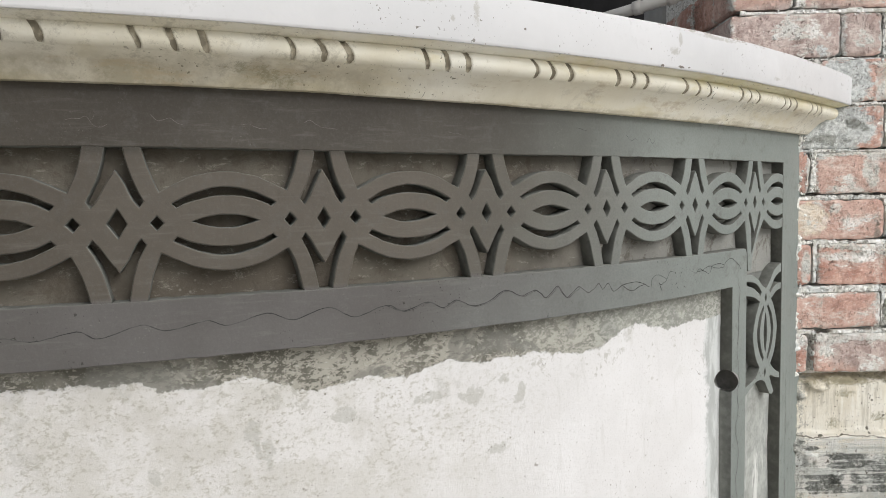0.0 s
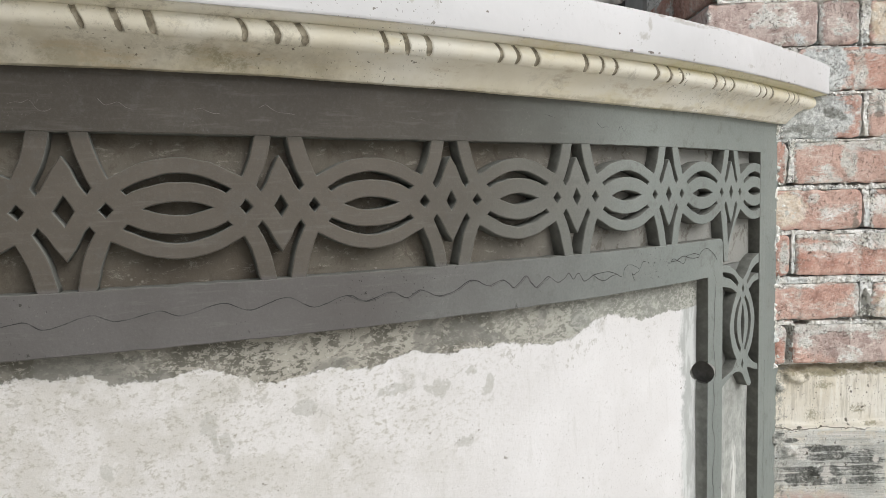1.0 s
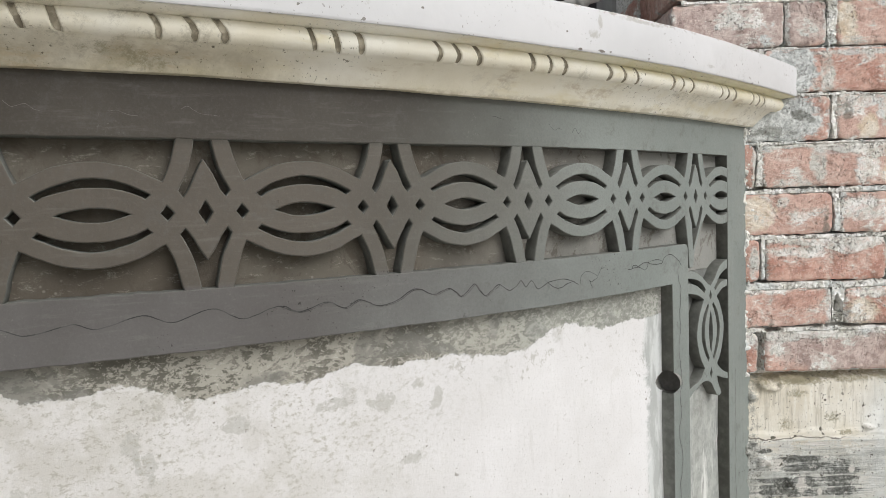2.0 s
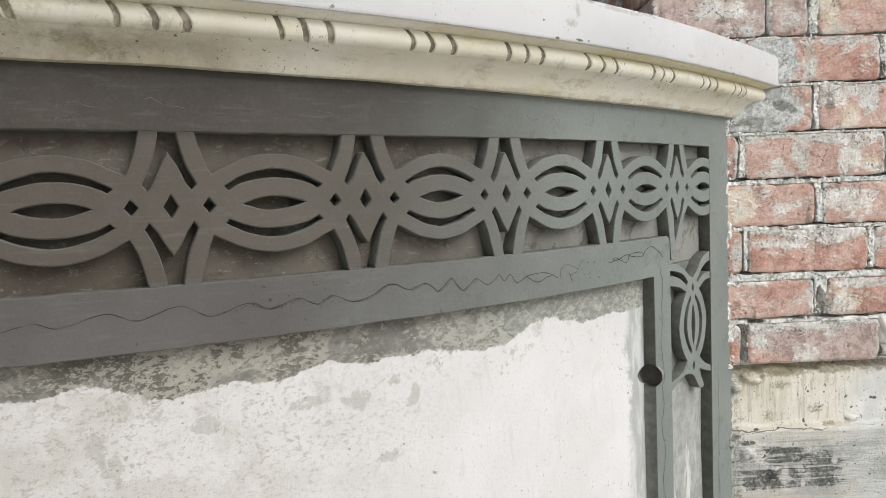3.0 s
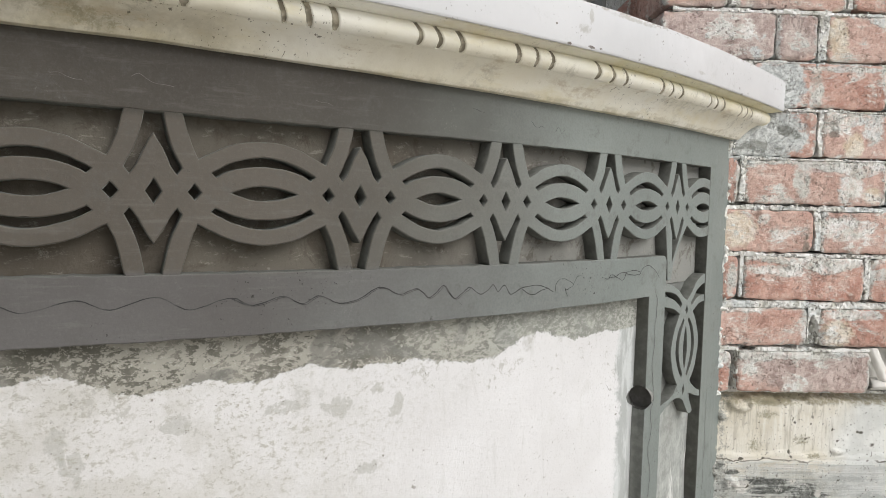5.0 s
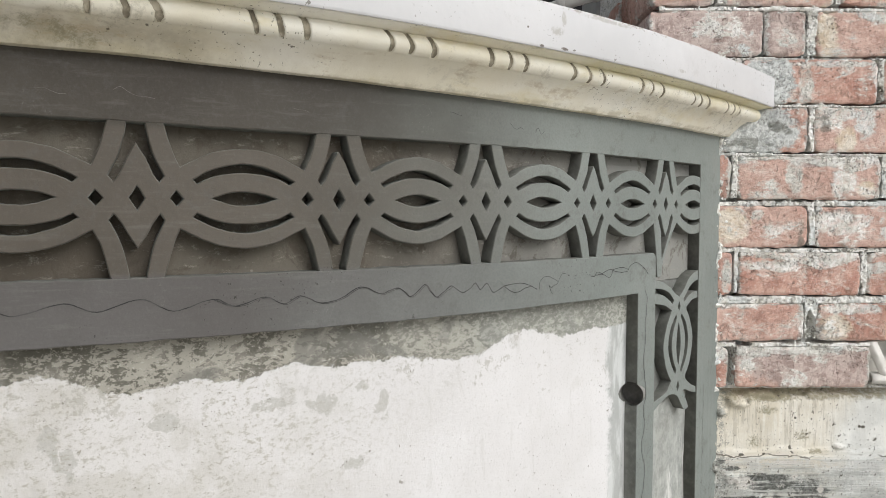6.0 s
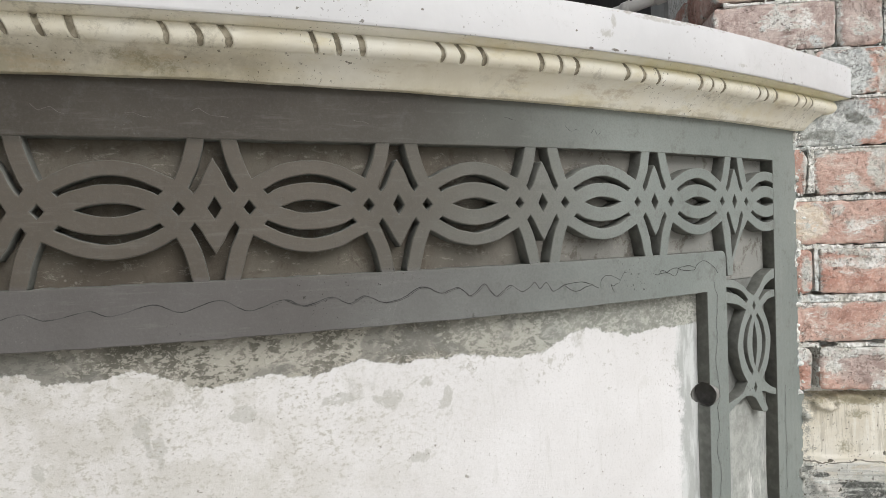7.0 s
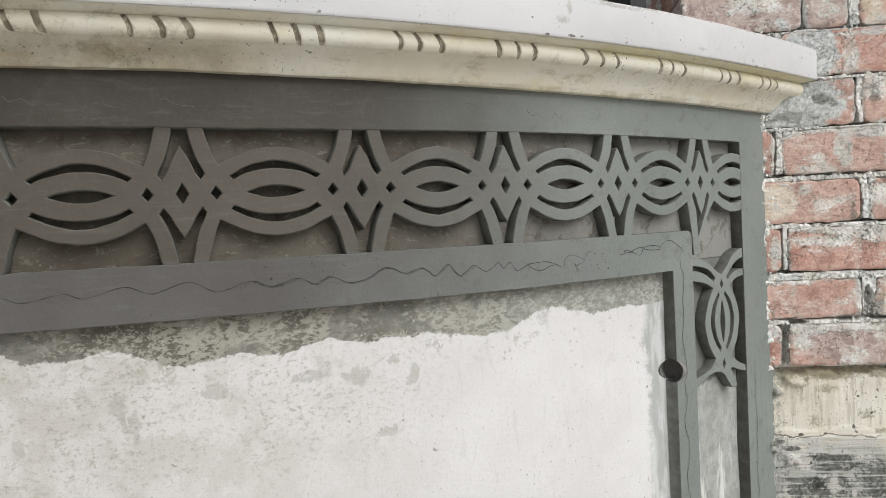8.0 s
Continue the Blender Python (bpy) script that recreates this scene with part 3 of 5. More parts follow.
def make_plain(name, a, b, rough, scale=8.0, bump=0.3):
    n = Nodes(name, rough)
    col = n.mix(n.step(n.noise(scale, 6, 0.6), 0.35, 0.68), a, b)
    n.bump(n.noise(scale * 12, 4), bump, 0.002)
    return n.done(col)


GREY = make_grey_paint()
CEMENT = make_cement("bare_shaded_cement")
STRIP_CEMENT = make_cement("streaked_recess_cement", True)
WASH = make_whitewash()
WHITE = make_white_paint()
CREAM = make_cream()
GROOVE = make_groove()
BRICK = make_brick()
MORTAR = make_mortar()
COAT = make_plaster_coat()
SIDES = make_plain("dark_side_cement", (0.116, 0.119, 0.107), (0.168, 0.172, 0.156), 0.92, 60)
PENCIL = make_plain("pencil_graphite", (0.030, 0.030, 0.030), (0.085, 0.084, 0.08), 0.7, 60)
PALE = make_plain("pale_scratch", (0.14, 0.134, 0.12), (0.19, 0.18, 0.165), 0.9, 60)
DARKHOLE = make_plain("raw_hole_cement", (0.2, 0.196, 0.184), (0.3, 0.293, 0.275), 0.95, 60)
BOUNCE_GROUND = make_plain("pale_bounce_ground", (0.47, 0.45, 0.41), (0.57, 0.545, 0.50), 0.95, 3)
ROOM_SHADE = make_plain("shade_dark_plaster", (0.055, 0.052, 0.052), (0.08, 0.076, 0.075), 0.95, 3)
PIPE = make_plain("white_plastic_pipe", (0.74, 0.72, 0.68), (0.80, 0.79, 0.76), 0.45, 20, 0.1)
BOXWHITE = make_plain("off_white_plastic", (0.66, 0.645, 0.60), (0.74, 0.72, 0.68), 0.5, 14, 0.15)


# ---- geometry helpers ----
# The bowed wall is a cylinder: its painted front face has this axis and radius.
CX, CY, R = -1.0675, 2.7986, 2.2775
MM = 0.001


def bow(s, d, z):
    """Arc length s along the front face, depth d outwards, height z -> world."""
    a = s / R
    d += 0.0042 * max(0.0, (math.degrees(a) - 43) / 5) ** 2    # the end flares slightly where it meets the bricks
    return Vector((CX + (R + d) * math.sin(a), CY - (R + d) * math.cos(a), z))


def arc(deg):
    return radians(deg) * R


def part(name, bm, material, parent=None, label="", smooth=False):
    me = bpy.data.meshes.new(name)
    bm.normal_update()
    bm.to_mesh(me)
    bm.free()
    for m in material if isinstance(material, (list, tuple)) else (material,):
        me.materials.append(m)
    if smooth:
        me.polygons.foreach_set("use_smooth", [True] * len(me.polygons))
        if smooth == "arris":              # keep the sharp edges sharp
            me.set_sharp_from_angle(angle=radians(28))
    ob = new(name, me)
    ob.parent = parent
    if label:
        ob["label"] = label
    return ob


def thing(name, label, category, kind="", group=""):
    ob = new(name)
    ob.empty_display_size = 0.05
    return tagged(ob, label, category, group, kind)


def wobble(p, size, amount):
    return noise.noise(Vector(p) * size) * amount


def smooth_line(pts, n=4):
    """Catmull-Rom through the points."""
    out = []
    for i in range(len(pts) - 1):
        p0, p1, p2, p3 = (Vector(pts[max(0, min(len(pts) - 1, k))]) for k in (i - 1, i, i + 1, i + 2))
        for j in range(n):
            t = j / n
            out.append(tuple(0.5 * ((2 * p1) + (p2 - p0) * t + (2 * p0 - 5 * p1 + 4 * p2 - p3) * t * t + (3 * p1 - p0 - 3 * p2 + p3) * t ** 3)))
    out.append(tuple(pts[-1]))
    return out


def plate(loops, d0, d1, edge=0.0012, step=0.02, rough=0.0006, clip=None, clip_z=None):
    """A sheet cut to the loops (outline and holes, in arc length and height), with worn edges, bent round the bow."""
    cu = bpy.data.curves.new("cut", "CURVE")
    cu.dimensions = "2D"
    cu.fill_mode = "BOTH"
    cu.extrude = (d1 - d0) / 2 - edge
    cu.bevel_depth = edge
    cu.bevel_resolution = 1
    cu.offset = -edge
    for loop in loops:
        sp = cu.splines.new("POLY")
        sp.points.add(len(loop) - 1)
        for p, q in zip(sp.points, loop):
            p.co = (q[0], q[1], 0, 1)
        sp.use_cyclic_u = True
    ob = bpy.data.objects.new("cut", cu)
    scene.collection.objects.link(ob)
    me = bpy.data.meshes.new_from_object(ob.evaluated_get(bpy.context.evaluated_depsgraph_get()))
    bm = bmesh.new()
    bm.from_mesh(me)
    bpy.data.objects.remove(ob)
    bpy.data.curves.remove(cu)
    bpy.data.meshes.remove(me)
    bmesh.ops.remove_doubles(bm, verts=bm.verts, dist=1e-5)
    lo = min(v.co.x for v in bm.verts)
    hi = max(v.co.x for v in bm.verts)
    for k in range(1, int((hi - lo) / step) + 1):
        bmesh.ops.bisect_plane(bm, geom=bm.verts[:] + bm.edges[:] + bm.faces[:], plane_co=(lo + k * step, 0, 0), plane_no=(1, 0, 0))
    for k, s in enumerate(clip or ()):
        bmesh.ops.bisect_plane(bm, geom=bm.verts[:] + bm.edges[:] + bm.faces[:], plane_co=(s, 0, 0), plane_no=(2 * k - 1, 0, 0), clear_outer=True)
    for k, z in enumerate(clip_z or ()):
        bmesh.ops.bisect_plane(bm, geom=bm.verts[:] + bm.edges[:] + bm.faces[:], plane_co=(0, z, 0), plane_no=(0, 2 * k - 1, 0), clear_outer=True)
    mid = (d0 + d1) / 2
    for v in bm.verts:
        s, z, d = v.co
        s, z = s + wobble((s, z, 3), 60, rough) + wobble((s, z, 13), 190, rough * 0.6), z + wobble((s, z, 9), 60, rough) + wobble((s, z, 19), 190, rough * 0.6)
        v.co = bow(s, d + mid + wobble((s, z, 5), 25, rough * 0.3), z)
    bm.normal_update()
    for f in bm.faces:                     # the cut sides get a second, darker cement
        c = f.calc_center_median()
        if f.normal.dot(Vector((c.x - CX, c.y - CY, 0)).normalized()) < 0.45:
            f.material_index = 1
    return bm


def sweep(profile, a0, a1, step=0.5, rough=0.0, dent=None, closed=True, lift=None):
    """A profile of (depth, height) run along the bow from a0 to a1 degrees; dent(a, k) moves point k inwards."""
    bm = bmesh.new()
    n = max(1, int(round((a1 - a0) / step)))
    rings = []
    for i in range(n + 1):
        a = a0 + (a1 - a0) * i / n
        ring = []
        for k, (d, z) in enumerate(profile):
            if rough:
                d += wobble((arc(a), z, 1), 18, rough) + wobble((arc(a), z, 7), 70, rough * 0.4)
                z += wobble((arc(a), d, 4), 14, rough * 0.7)
            if dent:
                d -= dent(a, k)
            if lift:
                z += lift(a, k)
            ring.append(bm.verts.new(bow(arc(a), d, z)))
        rings.append(ring)
    m = len(profile)
    for r0, r1 in zip(rings, rings[1:]):
        for k in range(m if closed else m - 1):
            bm.faces.new((r0[k], r0[(k + 1) % m], r1[(k + 1) % m], r1[k]))
    if closed:
        bm.faces.new(rings[0][::-1])
        bm.faces.new(rings[-1])
    bmesh.ops.recalc_face_normals(bm, faces=bm.faces)
    return bm


def block(x0, x1, y0, y1, z0, z1):
    bm = bmesh.new()
    bmesh.ops.create_cube(bm, size=1, matrix=Matrix.Translation(((x0 + x1) / 2, (y0 + y1) / 2, (z0 + z1) / 2)) @ Matrix.Diagonal((x1 - x0, y1 - y0, z1 - z0, 1)))
    return bm


def ribbon(points, width, d):
    """A thin flat line on the front face through (arc length, height) points."""
    bm = bmesh.new()
    pts = [Vector(p) for p in points]
    rows = []
    for i, p in enumerate(pts):
        t = (pts[min(i + 1, len(pts) - 1)] - pts[max(i - 1, 0)]).normalized()
        w = width * (0.5 + 0.28 * noise.noise(Vector((p.x * 90, p.y * 90, 2))))
        q = Vector((-t.y, t.x)) * w
        rows.append((bm.verts.new(bow(*(p + q).xy[:1], d, (p + q).y)), bm.verts.new(bow((p - q).x, d, (p - q).y))))
    for (a, b), (c, e) in zip(rows, rows[1:]):
        bm.faces.new((b, e, c, a))
    return bm


def tube(p0, p1, radius, sides=20, ends=True):
    bm = bmesh.new()
    p0, p1 = Vector(p0), Vector(p1)
    m = Matrix.Translation((p0 + p1) / 2) @ (p1 - p0).to_track_quat("Z", "Y").to_matrix().to_4x4()
    bmesh.ops.create_cone(bm, cap_ends=ends, segments=sides, radius1=radius, radius2=radius, depth=(p1 - p0).length, matrix=m)
    return bm


# ---- the setting ----
BRICK_Y = 1.335                        # face of the brick wall
A_LEFT, A_END = 5.0, 50.4              # the bow, from its built end to the brick wall
RECESS = 0.0212
Z_RAIL0, Z_RAIL1 = 1.0415, 1.1037      # inner rail
Z_TOP0, Z_TOP1 = 1.2517, 1.3083        # top rail
Z_SLAB0, Z_SLAB1 = 1.3612, 1.4155      # coping slab
A_IN0, A_IN1 = 42.78, 44.12            # inner stile
A_OUT = 48.04                          # outer stile

# unseen ground, kept pale to throw light up under the cornice
bm = bmesh.new()
bmesh.ops.create_grid(bm, x_segments=60, y_segments=60, size=120)
for v in bm.verts:
    v.co.z = -0.02 + wobble(v.co, 0.05, 0.02)
tagged(part("ground", bm, BOUNCE_GROUND), "unseen ground in front of the wall, pale to bounce light up", "ground", kind="structure")

# unseen wall, added to dim the sky light on the bow's left part
sky_blocker = part("wall_side", block(-1.75, -1.55, -6.0, 0.9, -0.02, 2.4), make_plain("grey_added_wall", (0.20, 0.19, 0.175), (0.27, 0.26, 0.24), 0.9, 4))
tagged(sky_blocker, "unseen plain grey wall added to hold back sky light from the left", "wall", kind="structure")

end_wall = part("wall_end", block(-1.55, -0.872, 0.545, 0.705, -0.02, 1.36), sky_blocker.data.materials[0])
tagged(end_wall, "plain grey cement wall beside the bowed wall", "wall", kind="structure")

bow_wall = thing("wall_bow", "bowed cement parapet wall with grey relief frame and limewashed field", "wall", "structure")
part("core", sweep([(-0.16, -0.01), (-RECESS - 0.006, -0.01), (-RECESS - 0.006, 1.362), (-0.16, 1.362)], A_LEFT, A_END, 1.0), CEMENT, bow_wall)


HOLE_AT = bow(arc(A_IN0) - 0.0060, -0.007, 0.8825)
HOLE_WAY = Vector((0.42, 0.90, -0.08)).normalized()
HOLE_R = 0.0190


def off_axis(p):
    """Distance from the axis of the hole in the inner stile."""
    return (p - HOLE_AT).cross(HOLE_WAY).length


def skin(name, s0, s1, z0, z1, material, label, pierced=False):
    bm = bmesh.new()
    nx, nz = max(2, int((s1 - s0) / 0.012)), max(2, int((z1 - z0) / 0.012))
    grid = [[bm.verts.new(bow(s0 + (s1 - s0) * i / nx, -RECESS + wobble((s0 + (s1 - s0) * i / nx, z0 + (z1 - z0) * k / nz, 2), 9, 0.0018)
                              + wobble((s0 + (s1 - s0) * i / nx, z0 + (z1 - z0) * k / nz, 8), 34, 0.0007), z0 + (z1 - z0) * k / nz)) for k in range(nz + 1)] for i in range(nx + 1)]
    for i in range(nx):
        for k in range(nz):
            bm.faces.new((grid[i][k], grid[i + 1][k], grid[i + 1][k + 1], grid[i][k + 1]))
    if pierced:                            # the hole breaks into the plaster as well
        near = [e for e in bm.edges if off_axis(e.verts[0].co) < 0.05]
        bmesh.ops.subdivide_edges(bm, edges=near, cuts=7, use_grid_fill=True)
        bmesh.ops.delete(bm, geom=[f for f in bm.faces if off_axis(f.calc_center_median()) < HOLE_R - 0.0008], context="FACES")
    return part(name, bm, material, bow_wall, label, True)


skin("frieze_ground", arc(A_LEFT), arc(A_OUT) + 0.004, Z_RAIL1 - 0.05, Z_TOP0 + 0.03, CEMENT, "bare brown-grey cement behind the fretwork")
skin("plaster_field", arc(A_LEFT), arc(A_IN0) + 0.004, 0.0, Z_RAIL1 - 0.051, WASH, "worn white limewash rubbed through to grey cement", True)
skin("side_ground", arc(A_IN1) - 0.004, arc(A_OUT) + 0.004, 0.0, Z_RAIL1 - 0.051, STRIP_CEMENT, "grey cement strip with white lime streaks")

# ---- relief frame ----
frame_thing = thing("relief_frame", "raised grey-painted cement frame with pencilled wavy guide lines", "moulding")


def rect(s0, s1, z0, z1):
    return [(s0, z0), (s1, z0), (s1, z1), (s0, z1)]


# the lower edge of the top rail climbs a little towards the middle of the bow
TOP_EDGE = [(arc(a), Z_TOP0 + up) for a, up in ((A_LEFT, 0.0055), (18.5, 0.0055), (21.0, 0.0042), (24.5, 0.0018), (29.0, 0.0), (A_OUT, 0.0))]
outer = [*TOP_EDGE, (arc(A_OUT), 0.0), (arc(A_END) + 0.012, 0.0), (arc(A_END) + 0.012, Z_TOP1 + 0.012), (arc(A_LEFT), Z_TOP1 + 0.012)]
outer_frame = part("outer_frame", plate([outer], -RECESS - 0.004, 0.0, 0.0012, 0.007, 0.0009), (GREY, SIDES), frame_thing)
corner = [(arc(A_IN1) + 0.012 * (math.cos(t) - 1), Z_RAIL1 + 0.012 * (math.sin(t) - 1)) for t in np.linspace(0, math.pi / 2, 6)]
inner = [(arc(A_LEFT), Z_RAIL0), (arc(A_IN0), Z_RAIL0), (arc(A_IN0), 0.0), (arc(A_IN1), 0.0), *corner, (arc(A_LEFT), Z_RAIL1)]
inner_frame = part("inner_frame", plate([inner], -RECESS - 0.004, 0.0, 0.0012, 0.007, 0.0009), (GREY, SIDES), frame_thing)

# ---- fretwork frieze ----
PITCH = arc(5.1)
H = PITCH / 2 / MM
FRET_Z = 1.1812
UP, DOWN = (Z_TOP0 - FRET_Z) / MM + 8.0, (Z_RAIL1 - FRET_Z) / MM - 1.5
LEG = [(24, 70.5), (31, 51), (39, 31)]
ARC = [(39, 31), (52, 37.5), (69, 45.5), (86.5, 49.7), (H, 51)]
SLOT_U = [(H, 35.3), (86, 33.2), (68.5, 27.6), (54.5, 20.8), (51.0, 18.6)]
SLOT_L = [(55.2, 14.6), (67.5, 20.6), (85, 25.0), (H, 26.2)]
LENS = [(H, 6.8), (85.5, 5.0), (69.5, 0)]
CHEV = [(6.8, 70.5), (14.3, 45), (24.7, 21.5)]
CHEV_IN = [(20.8, 15.6), (15, 23.4), (8.2, 39), (0, 53)]
CHEV_LOW = [(20.8, 15.6), (15, 23.0), (8.0, 36.5), (0, 49)]


def mirror(pts, x=1, y=1):
    return [(p[0] * x, p[1] * y) for p in pts]


def stretch_leg(pts, end):
    """Run a leg or chevron on to the rail above or below."""
    return [(p[0], end if abs(p[1]) > 65 else p[1]) for p in pts]


def right_side(run_on):
    """The right half of a motif's outline, from its upper leg to its lower leg, in millimetres."""
    def ext(pts, into):
        # past the crown of the curve the pattern comes down again
        if not run_on:
            return list(pts)
        extra = [(2 * H - u, v) for u, v in reversed(pts if into else pts[::-1])]
        extra = [q for q in extra if H < q[0] < H + run_on]
        return list(pts) + extra if into else extra[::-1] + list(pts)

    up = smooth_line(stretch_leg(LEG, UP)) + smooth_line(ext(ARC, True))[1:]
    up += smooth_line(ext(SLOT_U, False)) + smooth_line(ext(SLOT_L, True)) + smooth_line(ext(LENS, False))
    low = smooth_line(stretch_leg(mirror(LEG, 1, -1), DOWN)) + smooth_line(ext(mirror(ARC, 1, -1), True))[1:]
    low += smooth_line(ext(mirror(SLOT_U, 1, -1), False)) + smooth_line(ext(mirror(SLOT_L, 1, -1), True)) + smooth_line(ext(mirror(LENS, 1, -1), False))
    return up, low


def motif(deg, run_on=0.0, tail=False, swell=0.0):
    up, low = right_side(run_on)
    upl, lowl = right_side(17.0)
    chev = smooth_line(stretch_leg(CHEV, UP)) + smooth_line(CHEV_IN)
    chev_low = smooth_line(stretch_leg(mirror(CHEV, 1, -1), DOWN)) + smooth_line(mirror(CHEV_LOW, 1, -1))
    tail_hole = None
    if tail:
        cut = len(smooth_line(LEG))
        leg_r = smooth_line([(-11, -118), (-7, -96), (6, -72), (22, -50), (39, -31)])
        leg_l = smooth_line([(25, -118), (29, -84), (34, -56), (39, -31)])
        low, lowl = leg_r + low[cut:], leg_l + lowl[cut:]
        tail_hole = smooth_line(mirror(CHEV[1:], 1, -1)) + smooth_line(mirror(CHEV_IN, 1, -1)) + smooth_line(mirror(CHEV_IN, -1, -1))[::-1] + smooth_line(mirror(CHEV[1:], -1, -1))[::-1] + [(-13, -64), (-11, -88)]
    out = []
    # clockwise: right upper, right lower reversed, lower chevron, left lower, left upper reversed, upper chevron
    out += up + low[::-1][1:]
    if not tail:
        out += chev_low[:-1] + mirror(chev_low, -1)[::-1]
    out += mirror(lowl, -1) + mirror(upl, -1)[::-1][1:]
    out += mirror(chev, -1)[:-1] + chev[::-1]
    g = 1.22 if swell else 1.0             # the wide motif has the largest lozenge
    holes = [[(0, 12 * g), (7 * g, 0), (0, -12 * g), (-7 * g, 0)]]
    holes += [[(s * 36, 7.5), (s * 36 + 6.3, 0), (s * 36, -7.5), (s * 36 - 6.3, 0)] for s in (1, -1)]
    if tail_hole:
        holes.append(tail_hole)
    s0 = arc(deg)
    def spread(u):                         # a motif drawn wider on one side by hand
        return u * (1 + swell * max(0.0, 1 + u / H)) if u < 0 else u

    return [[(s0 + spread(u) * MM, FRET_Z + v * MM) for u, v in loop] for loop in [out, *holes]]


frieze = thing("fretwork_frieze", "grey cement fretwork frieze of interlaced ellipses and lozenges", "fretwork")
for k in range(8):
    deg = 44.9 - 5.1 * (7 - k)
    last = k == 7
    ends = (arc(deg) - PITCH / 2, arc(A_OUT) + 0.004 if last else arc(deg) + PITCH / 2)
    nudge, swell = {2: (-0.085, 0.17), 3: (-0.04, 0.0), 5: (-0.06, 0.0)}.get(k, (0.0, 0.0))
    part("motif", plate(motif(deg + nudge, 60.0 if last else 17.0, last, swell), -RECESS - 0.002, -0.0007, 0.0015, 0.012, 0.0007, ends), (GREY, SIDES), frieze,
         "corner motif with a long tapering tail" if last else "")

# the upright fret in the strip between the stiles, left unfinished below
side_fret = thing("side_fretwork", "unfinished upright piece of grey interlaced cement fretwork", "fretwork")
v_out = smooth_line([(-87, 113), (-60, 109), (-35, 99), (-15, 87), (0, 80)]) + smooth_line([(0, 80), (15, 91), (35, 108), (52, 117), (71, 121)])[1:]
v_out += smooth_line([(71, 104), (55, 101), (40, 94), (25, 83), (15, 75)]) + smooth_line([(19, 70), (35, 79), (50, 83.5), (71, 84.4)])
v_out += smooth_line([(71, 72.5), (55, 71), (40, 67), (25, 59)]) + smooth_line([(25, 59), (40, 40), (50, 18), (53.5, 0), (50, -20), (40, -43), (25, -61)])[1:]
v_out += smooth_line([(25, -61), (35, -70), (50, -79), (69, -86)])[1:] + [(71, -96)] + smooth_line([(68, -97), (48, -92), (30, -85), (21, -85)])
v_out += smooth_line([(27, -95), (34, -106), (41, -117)]) + smooth_line([(34, -121), (22, -117), (11, -105), (0, -92)])
v_out += smooth_line([(0, -92), (-14, -86), (-30, -84), (-45, -87), (-62, -92), (-87, -103)])[1:] + smooth_line([(-87, -86), (-60, -81), (-40, -75), (-25, -61)])
v_out += smooth_line([(-25, -61), (-40, -43), (-50, -20), (-53.5, 0), (-50, 18), (-40, 40), (-26, 58)])[1:]
v_out += smooth_line([(-26, 58), (-45, 67), (-65, 72), (-87, 75)])[1:] + smooth_line([(-87, 92), (-65, 89), (-45, 82), (-24, 69)])
v_out += smooth_line([(-19, 75), (-35, 88), (-60, 97), (-87, 99.7)])
v_holes = [[(0, 80 - 1.5 - 6.5), (5, 63), (0, 55), (-5, 63)], [(0, -63), (5.5, -74), (0, -83), (-5.5, -74)]]
half_slot = smooth_line([(10, 50), (26, 33), (34, 14), (36.5, 0), (34, -14), (26, -33), (11, -51)]) + smooth_line([(7, -46), (19, -25), (24.5, 0), (19, 25), (7, 45)])
v_holes += [half_slot, mirror(half_slot, -1), smooth_line([(0, 37), (5, 20), (7.5, 0), (5, -20), (0, -37), (-5, -20), (-7.5, 0), (-5, 20), (0, 37)])[:-1]]
loops = [[(arc(46.27) + u * MM, 0.9454 + v * MM) for u, v in loop] for loop in [v_out, *v_holes]]
for name, z0, z1 in (("upper_crossing", 1.004, 1.20), ("oval", 0.883, 1.004), ("lower_stub", 0.70, 0.883)):
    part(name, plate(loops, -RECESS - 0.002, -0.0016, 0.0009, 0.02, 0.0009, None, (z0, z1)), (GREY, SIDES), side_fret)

# ---- cornice ----
cornice = thing("cornice", "cream limewashed cornice moulding with grooved roll", "moulding")
# hand-run mouldings: they climb a little towards the middle of the bow (degrees, metres)
BED_RISE = [(5, 0.011), (18, 0.0088), (24, 0.0070), (28, 0.0035), (32, 0.0010), (38, -0.0020), (52, -0.0010)]
ROLL_RISE = [(5, 0.013), (18, 0.0105), (20, 0.0088), (22, 0.0066), (24, 0.0048), (30, 0.0030), (36, 0.0016), (52, 0.0)]
SLAB_RISE = [(5, 0.008), (20, 0.0056), (27, 0.0034), (34, 0.0008), (52, 0.0)]


def rise(a, table):
    return float(np.interp(a, [p[0] for p in table], [p[1] for p in table]))


part("bed_moulding", sweep([(-0.02, Z_TOP1), (0.0115, Z_TOP1), (0.0135, Z_TOP1 + 0.002), (0.0195, Z_TOP1 + 0.0105), (0.0285, Z_TOP1 + 0.0180), (0.0380, Z_TOP1 + 0.0232), (0.0425, Z_TOP1 + 0.0258), (-0.02, Z_TOP1 + 0.027)], A_LEFT, 50.7, 0.2, 0.0011, None, True, lambda a, k: rise(a, BED_RISE) if k < 4 else rise(a, ROLL_RISE)), CREAM, cornice, "", "arris")
ROLL_D, ROLL_Z = 0.0335, 1.3465
ROLL_T0, ROLL_SPAN = -57.0, 129.0      # the roll turns from its lower arris up to the cove, in degrees
roll = [(-0.02, 1.3338), (0.0420, 1.3338)]
for k in range(29):
    t = radians(ROLL_T0 + ROLL_SPAN * k / 28)
    roll.append((ROLL_D + 0.0200 * math.cos(t), ROLL_Z + 0.0148 * math.sin(t)))
